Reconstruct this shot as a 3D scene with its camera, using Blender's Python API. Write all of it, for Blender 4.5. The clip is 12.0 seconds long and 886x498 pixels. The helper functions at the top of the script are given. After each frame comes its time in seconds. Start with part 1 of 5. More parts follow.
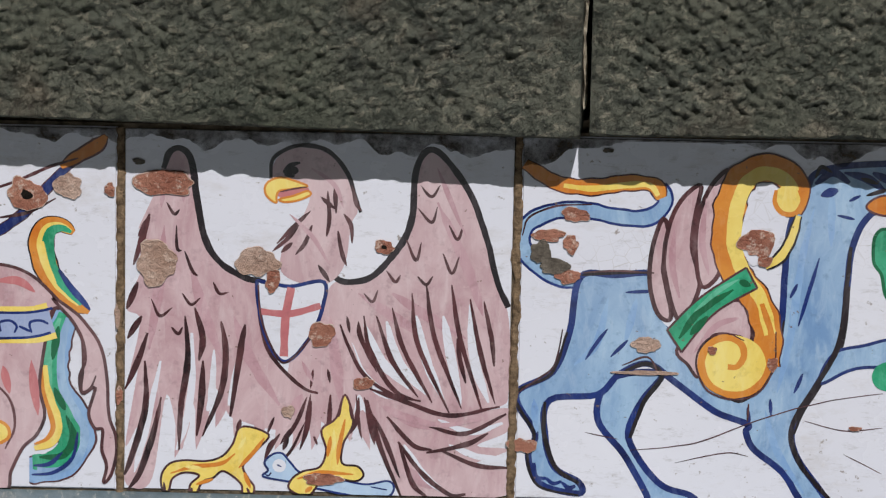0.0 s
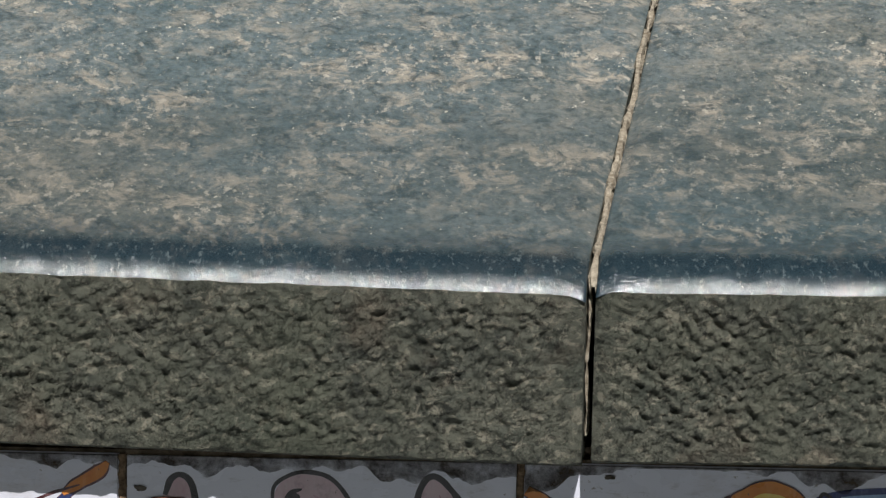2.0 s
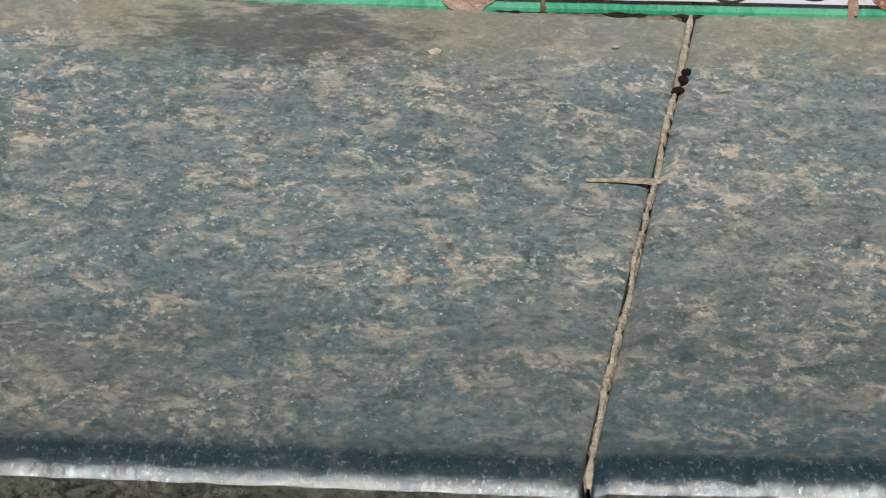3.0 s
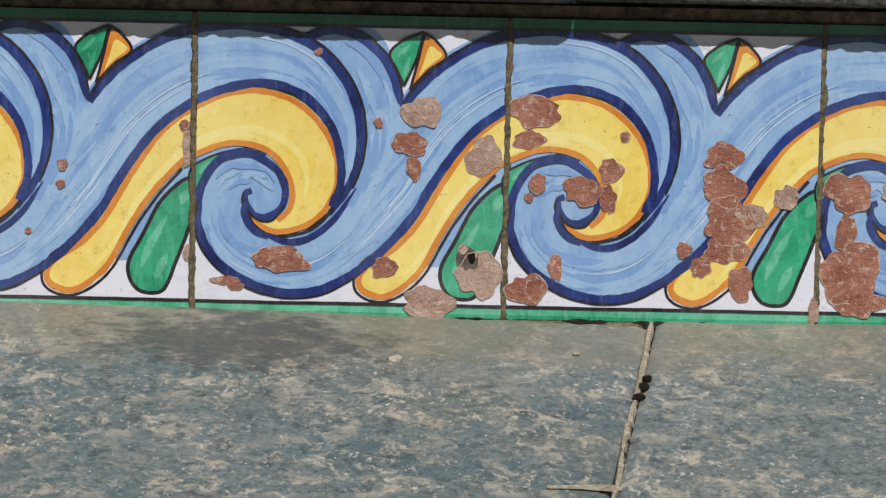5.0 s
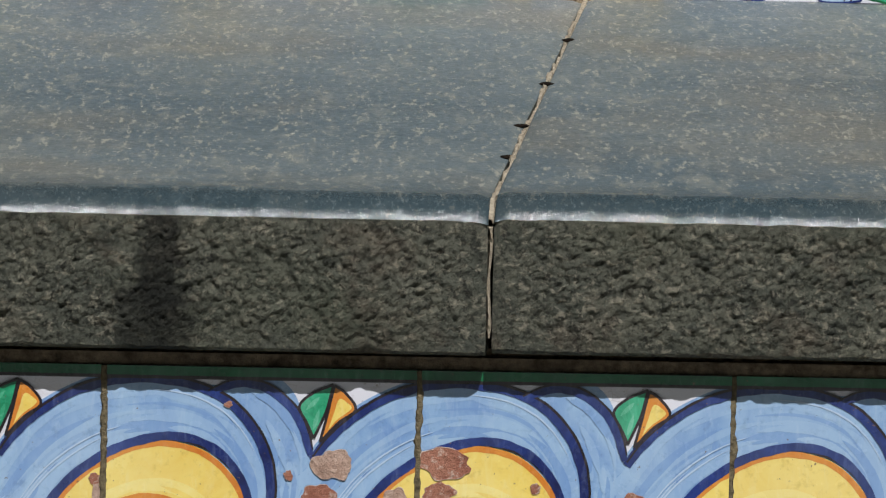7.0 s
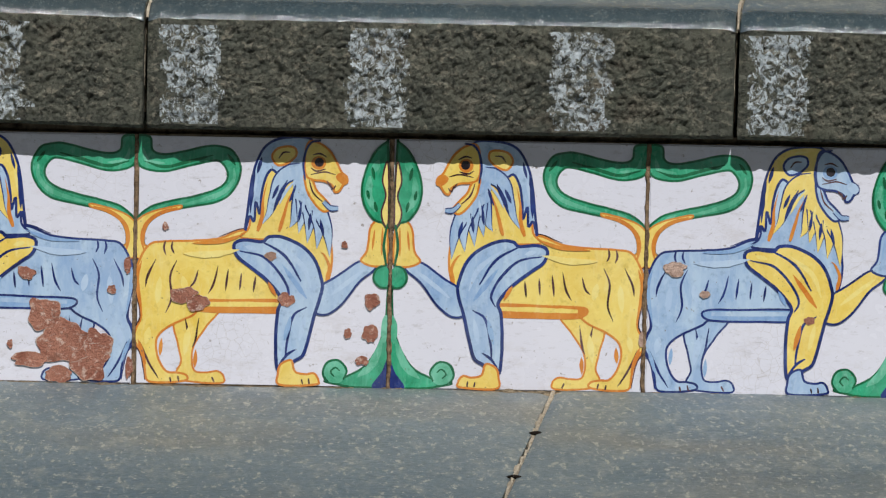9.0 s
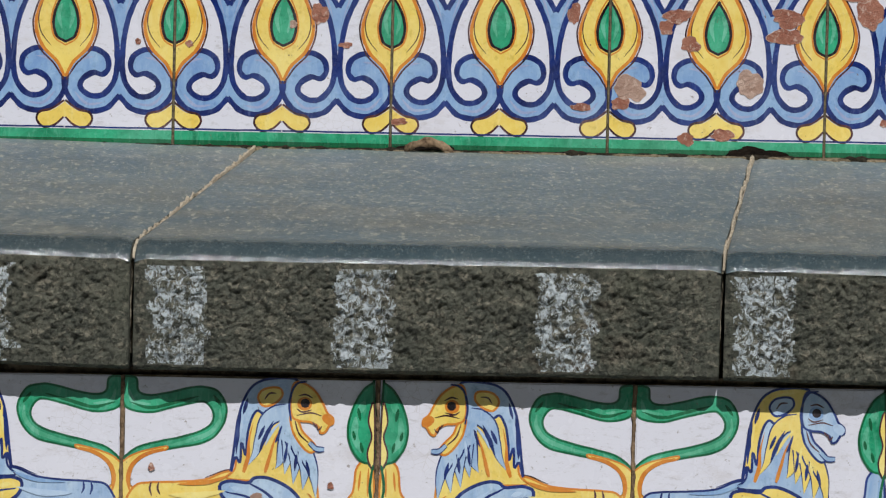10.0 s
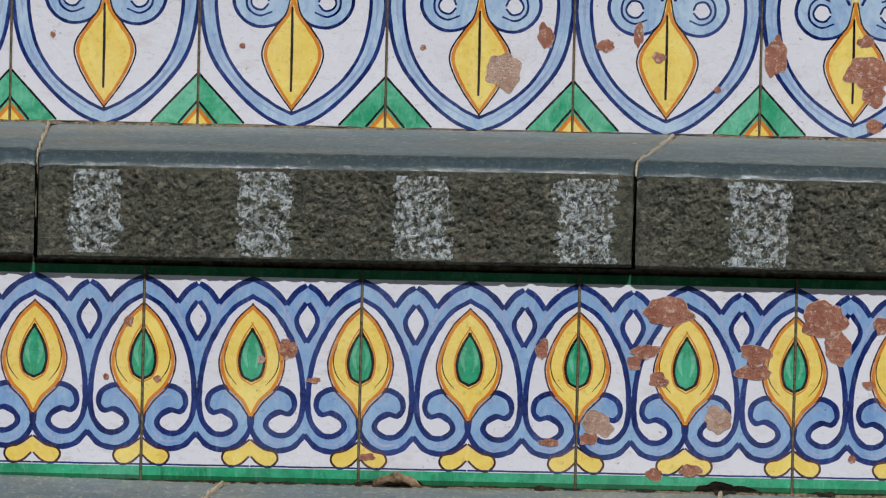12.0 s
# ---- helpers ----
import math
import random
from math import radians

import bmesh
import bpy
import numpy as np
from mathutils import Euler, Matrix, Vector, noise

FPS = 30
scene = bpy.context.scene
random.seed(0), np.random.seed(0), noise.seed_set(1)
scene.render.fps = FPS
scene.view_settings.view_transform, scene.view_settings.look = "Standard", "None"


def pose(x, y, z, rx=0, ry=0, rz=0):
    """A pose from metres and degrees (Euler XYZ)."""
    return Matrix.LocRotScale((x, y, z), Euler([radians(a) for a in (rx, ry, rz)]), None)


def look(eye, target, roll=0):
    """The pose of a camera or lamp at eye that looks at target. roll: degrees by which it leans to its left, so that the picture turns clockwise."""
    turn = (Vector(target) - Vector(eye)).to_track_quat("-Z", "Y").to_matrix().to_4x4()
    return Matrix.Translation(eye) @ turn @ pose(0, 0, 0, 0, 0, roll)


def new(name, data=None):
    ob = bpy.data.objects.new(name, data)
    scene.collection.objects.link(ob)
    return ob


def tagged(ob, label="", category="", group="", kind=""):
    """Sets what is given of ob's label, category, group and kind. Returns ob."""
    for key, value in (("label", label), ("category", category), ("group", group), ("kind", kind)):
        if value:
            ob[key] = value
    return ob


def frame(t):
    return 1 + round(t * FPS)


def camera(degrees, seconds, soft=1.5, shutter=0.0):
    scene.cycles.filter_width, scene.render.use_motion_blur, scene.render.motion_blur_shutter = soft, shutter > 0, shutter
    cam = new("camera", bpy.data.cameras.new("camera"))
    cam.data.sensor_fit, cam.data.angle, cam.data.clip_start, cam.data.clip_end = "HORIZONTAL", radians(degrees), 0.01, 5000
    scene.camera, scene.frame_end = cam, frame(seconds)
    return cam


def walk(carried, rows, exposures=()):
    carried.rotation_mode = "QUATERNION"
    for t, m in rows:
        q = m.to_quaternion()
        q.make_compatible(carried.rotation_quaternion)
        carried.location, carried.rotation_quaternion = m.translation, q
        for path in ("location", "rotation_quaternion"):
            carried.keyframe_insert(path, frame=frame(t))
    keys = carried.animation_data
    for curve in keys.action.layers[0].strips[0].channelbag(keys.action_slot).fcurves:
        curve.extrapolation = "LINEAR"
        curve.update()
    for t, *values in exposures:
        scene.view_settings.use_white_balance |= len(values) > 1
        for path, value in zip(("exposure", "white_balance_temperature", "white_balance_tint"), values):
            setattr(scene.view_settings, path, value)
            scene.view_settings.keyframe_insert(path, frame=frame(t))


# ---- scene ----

from mathutils.geometry import tessellate_polygon

# ------------------------------------------------ camera: on a tripod, tilting up the stair
EYE = Vector((0.0, 0.0, 0.811))


def turn(yaw, pitch, roll):
    a, p = radians(yaw), radians(pitch)
    return look(EYE, EYE + Vector((math.sin(a) * math.cos(p), math.cos(a) * math.cos(p), math.sin(p))), roll)


cam = camera(7.4757, 12.0, soft=1.25)
PATH = [
    (0.0, turn(0.000, -20.822, 1.249)), (0.5, turn(-0.031, -20.494, 1.241)),
    (1.0, turn(-0.053, -19.844, 1.261)), (1.5, turn(-0.065, -18.998, 1.223)),
    (2.0, turn(-0.079, -18.062, 1.271)), (2.5, turn(-0.082, -17.347, 1.263)),
    (3.0, turn(-0.074, -16.353, 1.255)), (3.2, turn(-0.064, -15.881, 1.231)),
    (4.8, turn(0.172, -13.906, 1.237)), (5.0, turn(0.210, -13.753, 1.243)),
    (5.5, turn(0.391, -13.090, 1.249)), (6.0, turn(0.613, -12.347, 1.260)),
    (6.5, turn(0.756, -11.756, 1.248)), (6.7, turn(0.831, -11.361, 1.255)),
    (8.3, turn(1.078, -8.749, 1.259)), (8.5, turn(1.090, -8.501, 1.241)),
    (9.0, turn(1.129, -7.435, 1.233)), (9.5, turn(1.166, -6.369, 1.250)),
    (10.0, turn(1.204, -5.397, 1.252)), (10.5, turn(1.237, -4.737, 1.228)),
    (11.0, turn(1.292, -3.943, 1.266)), (11.5, turn(1.350, -3.234, 1.255)),
    (12.0, turn(1.412, -2.559, 1.291)),
]
walk(cam, PATH, [(0.0, -0.06), (1.0, 0.06), (1.6, 0.15), (2.4, 0.22), (3.0, 0.08), (4.8, 0.0), (6.5, -0.03), (8.5, 0.0), (9.5, -0.06), (10.5, 0.0), (11.0, 0.08), (11.5, 0.0), (12.0, -0.16)])

# ------------------------------------------------ sky and sun
SUN_HIGH, SUN_RIGHT = 54.0, 11.0
sun_way = Vector((math.sin(radians(SUN_RIGHT)) * math.cos(radians(SUN_HIGH)),
                  -math.cos(radians(SUN_RIGHT)) * math.cos(radians(SUN_HIGH)), math.sin(radians(SUN_HIGH))))
world = bpy.data.worlds.new("sky")
scene.world = world
world.use_nodes = True
sky = world.node_tree.nodes.new("ShaderNodeTexSky")
sky.sky_type, sky.sun_disc = "NISHITA", False
sky.sun_elevation, sky.sun_rotation = radians(SUN_HIGH), radians(180 - SUN_RIGHT)
world.node_tree.links.new(sky.outputs[0], world.node_tree.nodes["Background"].inputs[0])
world.node_tree.nodes["Background"].inputs[1].default_value = 0.004
sun_data = bpy.data.lights.new("sun", "SUN")
sun_data.energy, sun_data.angle, sun_data.color = 4.3, radians(0.5), (0.965, 0.975, 0.955)
sun = new("sun", sun_data)
sun.matrix_world = look(sun_way * 8, (0, 0, 0))


# ------------------------------------------------ materials
def lin(c):
    return tuple((v / 255 / 12.92 if v < 11 else ((v / 255 + 0.055) / 1.055) ** 2.4) for v in c)


class Mat:
    """A small builder of node materials."""

    def __init__(self, name, rough=0.5, spec=0.5):
        self.m = bpy.data.materials.new(name)
        self.m.use_nodes = True
        self.t = self.m.node_tree
        self.b = self.t.nodes["Principled BSDF"]
        self.b.inputs["Roughness"].default_value = rough
        self.b.inputs["Specular IOR Level"].default_value = spec
        self.co = self.t.nodes.new("ShaderNodeTexCoord").outputs["Object"]
        self.place = self.co
        self.info = self.t.nodes.new("ShaderNodeObjectInfo")
        move = self.t.nodes.new("ShaderNodeVectorMath")
        move.operation = "MULTIPLY_ADD"
        mul = self.t.nodes.new("ShaderNodeVectorMath")
        mul.operation = "SCALE"
        mul.inputs[0].default_value = (3.1, 1.7, 2.3)
        self.link(self.info.outputs["Random"], mul.inputs["Scale"])
        move.inputs[1].default_value = (1, 1, 1)
        self.link(self.co, move.inputs[0])
        self.link(mul.outputs[0], move.inputs[2])
        self.co = move.outputs[0]

    def link(self, a, b):
        self.t.links.new(a, b)

    def noise(self, scale, detail=4.0, rough=0.6, stretch=(1, 1, 1), warp=0.0):
        mp = self.t.nodes.new("ShaderNodeMapping")
        mp.inputs["Scale"].default_value = stretch
        self.link(self.co, mp.inputs["Vector"])
        n = self.t.nodes.new("ShaderNodeTexNoise")
        n.inputs["Scale"].default_value, n.inputs["Detail"].default_value = scale, detail
        n.inputs["Roughness"].default_value, n.inputs["Distortion"].default_value = rough, warp
        self.link(mp.outputs[0], n.inputs["Vector"])
        return n.outputs[0]

    def cells(self, scale, feature="F1", stretch=(1, 1, 1)):
        mp = self.t.nodes.new("ShaderNodeMapping")
        mp.inputs["Scale"].default_value = stretch
        self.link(self.co, mp.inputs["Vector"])
        v = self.t.nodes.new("ShaderNodeTexVoronoi")
        v.feature = feature
        v.inputs["Scale"].default_value = scale
        self.link(mp.outputs[0], v.inputs["Vector"])
        return v.outputs["Distance"]

    def spot(self, centre, size, ragged=0.6, scale=60):
        """A ragged stain: 1 inside, 0 outside."""
        mp = self.t.nodes.new("ShaderNodeMapping")
        mp.inputs["Location"].default_value = tuple(-c / r for c, r in zip(centre, size))
        mp.inputs["Scale"].default_value = tuple(1 / r for r in size)
        self.link(self.place, mp.inputs["Vector"])
        ln = self.t.nodes.new("ShaderNodeVectorMath")
        ln.operation = "LENGTH"
        self.link(mp.outputs[0], ln.inputs[0])
        ad = self.t.nodes.new("ShaderNodeMath")
        ad.operation = "MULTIPLY_ADD"
        self.link(self.noise(scale, 4, 0.7), ad.inputs[0])
        ad.inputs[1].default_value = ragged * 2
        self.link(ln.outputs["Value"], ad.inputs[2])
        return self.fade(ad.outputs[0], 0.55 + ragged, 1.05 + ragged)

    def fade(self, value, full, none):
        r = self.t.nodes.new("ShaderNodeMapRange")
        r.inputs["From Min"].default_value, r.inputs["From Max"].default_value = full, none
        r.inputs["To Min"].default_value, r.inputs["To Max"].default_value = 1.0, 0.0
        self.link(value, r.inputs["Value"])
        return r.outputs[0]

    def ramp(self, fac, *stops):
        r = self.t.nodes.new("ShaderNodeValToRGB")
        e = r.color_ramp.elements
        while len(e) < len(stops):
            e.new(0.5)
        for el, (p, c) in zip(e, stops):
            el.position = p
            el.color = (c, c, c, 1) if isinstance(c, (int, float)) else (*c, 1)
        self.link(fac, r.inputs[0])
        return r.outputs[0]

    def mix(self, fac, a, b, mode="MIX"):
        m = self.t.nodes.new("ShaderNodeMix")
        m.data_type, m.blend_type = "RGBA", mode
        for sock, v in ((m.inputs[0], fac), (m.inputs[6], a), (m.inputs[7], b)):
            if isinstance(v, (int, float)):
                sock.default_value = v if sock == m.inputs[0] else (v, v, v, 1)
            elif isinstance(v, tuple):
                sock.default_value = (*v, 1)
            else:
                self.link(v, sock)
        return m.outputs[2]

    def colour(self, out):
        if isinstance(out, tuple):
            self.b.inputs["Base Color"].default_value = (*out, 1)
        else:
            self.link(out, self.b.inputs["Base Color"])
        return self

    def rough(self, out):
        self.link(out, self.b.inputs["Roughness"])
        return self

    def bump(self, out, metres, strength=1.0):
        b = self.t.nodes.new("ShaderNodeBump")
        b.inputs["Distance"].default_value, b.inputs["Strength"].default_value = metres, strength
        self.link(out, b.inputs["Height"])
        old = self.b.inputs["Normal"].links
        if old:
            self.link(old[0].from_socket, b.inputs["Normal"])
        self.link(b.outputs[0], self.b.inputs["Normal"])
        return self


def glaze(name, light, dark, stretch=(1, 1, 1), wash=0.5, rough=0.2):
    """Hand-brushed majolica colour under a glossy glaze."""
    m = Mat(name, rough, 0.5)
    w1 = m.noise(48, 6, 0.68, stretch, 0.8)
    c = m.mix(m.ramp(w1, (0.5 - 0.12 / wash, 0.0), (0.5 + 0.12 / wash, 1.0)), lin(dark), lin(light))
    thin = tuple(min(255, v * 0.62 + 92) for v in light)
    c = m.mix(m.ramp(m.noise(170, 4, 0.65, (2.2, 1, 0.5), 0.6), (0.52, 0.0), (0.75, 0.5 * wash)), c, lin(thin))
    c = m.mix(m.ramp(m.noise(17, 3, 0.6), (0.42, 0.0), (0.72, 0.4 * wash)), c, lin(thin))
    c = m.mix(m.ramp(m.noise(230, 3, 0.7), (0.56, 0.0), (0.72, 0.5 * wash)), c, lin(tuple(v * 0.8 for v in dark)))
    c = m.mix(m.ramp(m.noise(420, 2, 0.7), (0.715, 0.0), (0.75, 0.8)), c, lin((118, 96, 82)))
    m.colour(c)
    m.bump(m.noise(60, 3, 0.5), 0.0006, 0.25)
    m.rough(m.ramp(m.noise(80, 3), (0.3, rough * 0.7), (0.8, rough * 2.0)))
    return m.m


def white_glaze():
    m = Mat("white_glaze", 0.2, 0.5)
    c = m.mix(m.noise(9, 3, 0.6), lin((216, 215, 228)), lin((234, 231, 240)))
    crack = m.ramp(m.cells(230, "DISTANCE_TO_EDGE"), (0.0, 1.0), (0.03, 0.0))
    patch = m.ramp(m.noise(16, 2), (0.54, 0.0), (0.68, 0.5))
    c = m.mix(m.mix(crack, 0.0, patch), c, lin((170, 158, 150)))
    c = m.mix(m.ramp(m.noise(300, 3, 0.7), (0.665, 0.0), (0.73, 0.75)), c, lin((132, 116, 104)))
    c = m.mix(m.ramp(m.noise(38, 5, 0.75, (1, 1, 2.4)), (0.54, 0.0), (0.76, 0.45)), c, lin((190, 180, 176)))
    c = m.mix(m.ramp(m.noise(120, 4, 0.8, (1, 1, 3)), (0.56, 0.0), (0.72, 0.5)), c, lin((172, 166, 168)))
    m.colour(c)
    m.bump(m.noise(45, 3, 0.5), 0.0008, 0.25)
    m.rough(m.ramp(m.noise(60, 3), (0.3, 0.14), (0.8, 0.4)))
    return m.m


def clay(name, light, dark):
    m = Mat(name, 0.9, 0.2)
    c = m.mix(m.ramp(m.noise(70, 5, 0.7), (0.36, 0.0), (0.64, 1.0)), lin(dark), lin(light))
    c = m.mix(m.ramp(m.noise(320, 4, 0.75), (0.54, 0.0), (0.64, 0.8)), c, lin((216, 188, 174)))
    c = m.mix(m.ramp(m.noise(150, 3, 0.7, (1, 1, 1), 1.0), (0.57, 0.0), (0.70, 0.45)), c, lin((104, 76, 64)))
    m.colour(c)
    m.bump(m.noise(600, 5, 0.75), 0.0014, 0.9)
    m.bump(m.noise(160, 4, 0.65), 0.0008, 0.4)
    return m.m


def tread_stone(fleck=1.0):
    """Lava stone, worn smooth by feet and polished dark at the nosing."""
    first = fleck == 1
    m = Mat("worn_lava_stone" if first else "fine_worn_lava_stone", 0.5, 0.95)
    at = m.t.nodes.new("ShaderNodeAttribute")
    at.attribute_name = "polish"
    uneven = m.t.nodes.new("ShaderNodeMath")
    uneven.operation = "MULTIPLY_ADD"
    m.link(m.noise(130, 5, 0.75, (1, 0.7, 1)), uneven.inputs[0])
    uneven.inputs[1].default_value = 0.5
    m.link(at.outputs["Fac"], uneven.inputs[2])
    polish = uneven.outputs[0]
    c = m.mix(m.ramp(m.noise(9, 4, 0.6), (0.36, 0.0), (0.66, 1.0)), lin((92, 110, 115)) if first else lin((86, 101, 110)), lin((126, 134, 134)) if first else lin((108, 119, 124)))
    c = m.mix(m.ramp(m.noise(6, 3, 0.6, (1, 0.8, 1)), (0.48, 0.0), (0.68, 0.5 if first else 0.42)), c, lin((136, 122, 100)))
    c = m.mix(m.ramp(m.noise(380, 3, 0.7, (1, 0.5, 1)), (0.42, 0.0), (0.66, 0.7 if first else 0.4)), c, lin((58, 74, 76)))
    if first:
        patch = m.ramp(m.noise(20, 4, 0.65, (1, 0.8, 1)), (0.40, 0.25), (0.62, 1.0))
        c = m.mix(m.mix(m.ramp(m.noise(85, 7, 0.78, (0.9, 0.5, 1), 0.4), (0.49, 0.0), (0.60, 0.85)), 0.0, patch), c, lin((196, 182, 164)))
        c = m.mix(m.ramp(m.noise(110, 6, 0.75, (0.9, 0.5, 1), 0.6), (0.52, 0.0), (0.64, 0.8)), c, lin((52, 68, 72)))
        c = m.mix(m.mix(m.ramp(m.noise(300, 3, 0.7, (1, 0.4, 1)), (0.57, 0.0), (0.66, 0.75)), 0.0, patch), c, lin((214, 202, 186)))
    else:
        c = m.mix(m.ramp(m.noise(90, 4, 0.7, (1, 0.3, 1)), (0.52, 0.0), (0.68, 0.5)), c, lin((146, 146, 138)))
        c = m.mix(m.ramp(m.noise(330, 3, 0.75, (1, 0.22, 1)), (0.56, 0.0), (0.66, 0.65)), c, lin((176, 172, 158)))
    c = m.mix(m.ramp(m.noise(430, 2, 0.6, (1, 0.5, 1)), (0.70, 0.0), (0.74, 0.9 if first else 0.6)), c, lin((224, 216, 200)))
    if first:
        wear = m.spot((0.0, 1.93, 0.18), (1.8, 0.19, 0.6), 0.7, 26)
        c = m.mix(m.mix(wear, 0.0, 0.38), c, lin((52, 66, 69)))
        dust = m.spot((0.1, 2.52, 0.165), (1.6, 0.09, 0.4), 0.9, 40)
        c = m.mix(m.mix(dust, 0.0, 0.5), c, lin((136, 126, 104)))
    stain = m.spot((-0.068, 2.475, 0.165), (0.058, 0.055, 0.4), 1.5, 90)
    c = m.mix(m.mix(stain, 0.0, 0.7), c, lin((44, 50, 50)))
    # the rubbed nosing: darker, smoother, with pale pecks left in it
    rubbed = m.mix(m.ramp(m.noise(620, 3, 0.7, (1, 0.6, 0.6)), (0.57, 0.0), (0.70, 0.45)), lin((32, 47, 56)) if first else lin((50, 64, 71)), lin((128, 138, 140)))
    c = m.mix(m.mix(m.ramp(polish, (0.34, 0.0), (0.85, 0.92 if first else 0.85)), 0.0, m.ramp(m.noise(60, 5, 0.75), (0.25, 0.7), (0.5, 1.0))), c, rubbed)
    gloss = m.ramp(m.noise(420, 4, 0.75, (2.0, 0.4, 0.4)), (0.3, 0.09), (0.7, 0.21))
    dull = m.ramp(m.noise(300, 4, 0.7), (0.3, 0.45), (0.7, 0.7))
    m.rough(m.mix(m.ramp(polish, (0.3, 0.0), (0.85, 1.0)), dull, gloss))
    m.bump(m.noise(480, 5, 0.75, (1, 0.8, 0.6)), 0.0009, 0.43)
    m.colour(c)
    return m.m


def rough_stone(name, paint=0.0):
    """Hammered lava stone; with worn white paint where paint is above 0."""
    m = Mat(name, 0.8, 0.3)
    c = m.mix(m.ramp(m.noise(45, 6, 0.7), (0.3, 0.0), (0.7, 1.0)), lin((95, 98, 89)), lin((133, 131, 116)))
    c = m.mix(m.ramp(m.noise(170, 4, 0.7, (1, 1, 1), 0.8), (0.50, 0.0), (0.64, 0.6)), c, lin((60, 64, 60)))
    c = m.mix(m.ramp(m.noise(260, 4, 0.7, (0.8, 1, 1.2), 0.6), (0.53, 0.0), (0.63, 0.7)), c, lin((176, 168, 150)))
    c = m.mix(m.ramp(m.noise(360, 5, 0.75), (0.50, 0.0), (0.62, 0.8)), c, lin((34, 36, 34)))
    c = m.mix(m.ramp(m.noise(16, 3, 0.6), (0.5, 0.0), (0.7, 0.4)), c, lin((92, 98, 80)))
    c = m.mix(m.ramp(m.noise(26, 4, 0.6), (0.56, 0.0), (0.72, 0.4)), c, lin((128, 106, 90)))
    for centre, size in (((-0.068, 2.515, 0.302), (0.020, 0.1, 0.024)), ((-0.066, 2.515, 0.326), (0.011, 0.1, 0.032))):
        c = m.mix(m.mix(m.spot(centre, size, 0.8, 150), 0.0, 0.75), c, lin((24, 25, 24)))
    if paint:
        worn = m.ramp(m.noise(290, 6, 0.8, (1, 1, 0.8), 0.8), (0.475, 0.0), (0.545, 1.0))
        thin = m.ramp(m.noise(60, 4, 0.7), (0.30, 0.3), (0.48, 1.0))
        c = m.mix(m.mix(worn, 0.0, thin), c, lin((232, 240, 246)))
    m.colour(c)
    m.bump(m.noise(900, 5, 0.85), 0.0024, 1.0)
    m.bump(m.noise(330, 5, 0.75), 0.0034, 1.0)
    return m.m


def plain_rough(name, light, dark, scale=90, depth=0.002):
    m = Mat(name, 0.9, 0.2)
    m.colour(m.mix(m.ramp(m.noise(scale, 5, 0.7), (0.32, 0.0), (0.68, 1.0)), lin(dark), lin(light)))
    m.bump(m.noise(scale * 3, 5, 0.7), depth, 0.9)
    return m.m


WHITE = white_glaze()
COLOURS = {
    "white": WHITE,
    "blue": glaze("light_blue_glaze", (150, 182, 218), (116, 152, 204), (1.4, 1, 0.8), 0.8),
    "navy": glaze("dark_blue_glaze", (30, 54, 128), (8, 16, 72), (1, 1, 1), 0.7),
    "yellow": glaze("yellow_glaze", (246, 220, 122), (234, 198, 88), (1, 1, 1), 0.8),
    "orange": glaze("orange_glaze", (226, 150, 60), (200, 106, 28), (1, 1, 1), 0.5),
    "green": glaze("green_glaze", (52, 172, 128), (18, 128, 88), (1, 1, 1), 0.9),
    "mint": glaze("pale_green_glaze", (108, 192, 160), (44, 152, 110), (1, 1, 1), 0.9),
    "leaf": glaze("deep_green_glaze", (14, 112, 68), (4, 66, 40), (1, 1, 1), 0.5),
    "black": glaze("black_glaze", (40, 28, 34), (12, 8, 14), (1, 1, 1), 0.6),
    "pink": glaze("manganese_pink_glaze", (211, 181, 186), (188, 149, 156), (1.6, 1, 0.6), 0.9),
    "brown": glaze("manganese_brown_glaze", (94, 52, 56), (28, 8, 14), (1.4, 1, 0.7), 0.9),
    "mauve": glaze("manganese_shade_glaze", (204, 166, 174), (180, 134, 144), (1.5, 1, 0.6), 0.9),
    "rose": glaze("rose_glaze", (204, 126, 128), (182, 98, 106), (1, 1, 1), 0.7),
    "sky": glaze("blue_grey_glaze", (160, 188, 218), (116, 150, 194), (1.3, 1, 0.5), 0.95),
    "powder": glaze("powder_blue_glaze", (182, 204, 228), (142, 172, 212), (1.3, 1, 0.5), 0.95),
    "pale": glaze("pale_blue_glaze", (190, 210, 234), (168, 192, 224), (1, 1, 1), 0.6),
    "water_light": glaze("thin_blue_wash_glaze", (160, 190, 222), (136, 168, 212), (1.4, 1, 0.8), 0.6),
    "water_deep": glaze("thick_blue_wash_glaze", (132, 166, 211), (112, 148, 202), (1.4, 1, 0.8), 0.6),
    "straw": glaze("pale_yellow_glaze", (248, 230, 150), (240, 212, 112), (1, 1, 1), 0.6),
    "lilac": glaze("lilac_glaze", (168, 178, 210), (142, 156, 200), (1, 1, 1), 0.7),
}
NAMES = list(COLOURS)
CLAY = clay("red_clay_body", (186, 130, 110), (152, 96, 80))
CLAY_PALE = clay("weathered_clay_body", (206, 176, 162), (172, 138, 122))
RIM = plain_rough("chipped_glaze_rim", (216, 196, 184), (168, 132, 116), 300, 0.001)
GROUT = plain_rough("tile_grout", (150, 132, 112), (58, 48, 38), 160)
MORTAR = plain_rough("sandy_joint_mortar", (244, 230, 208), (176, 156, 132), 420, 0.003)
TREAD, TREAD_FINE = tread_stone(), tread_stone(0.3)
ROUGH = rough_stone("hammered_lava_stone")
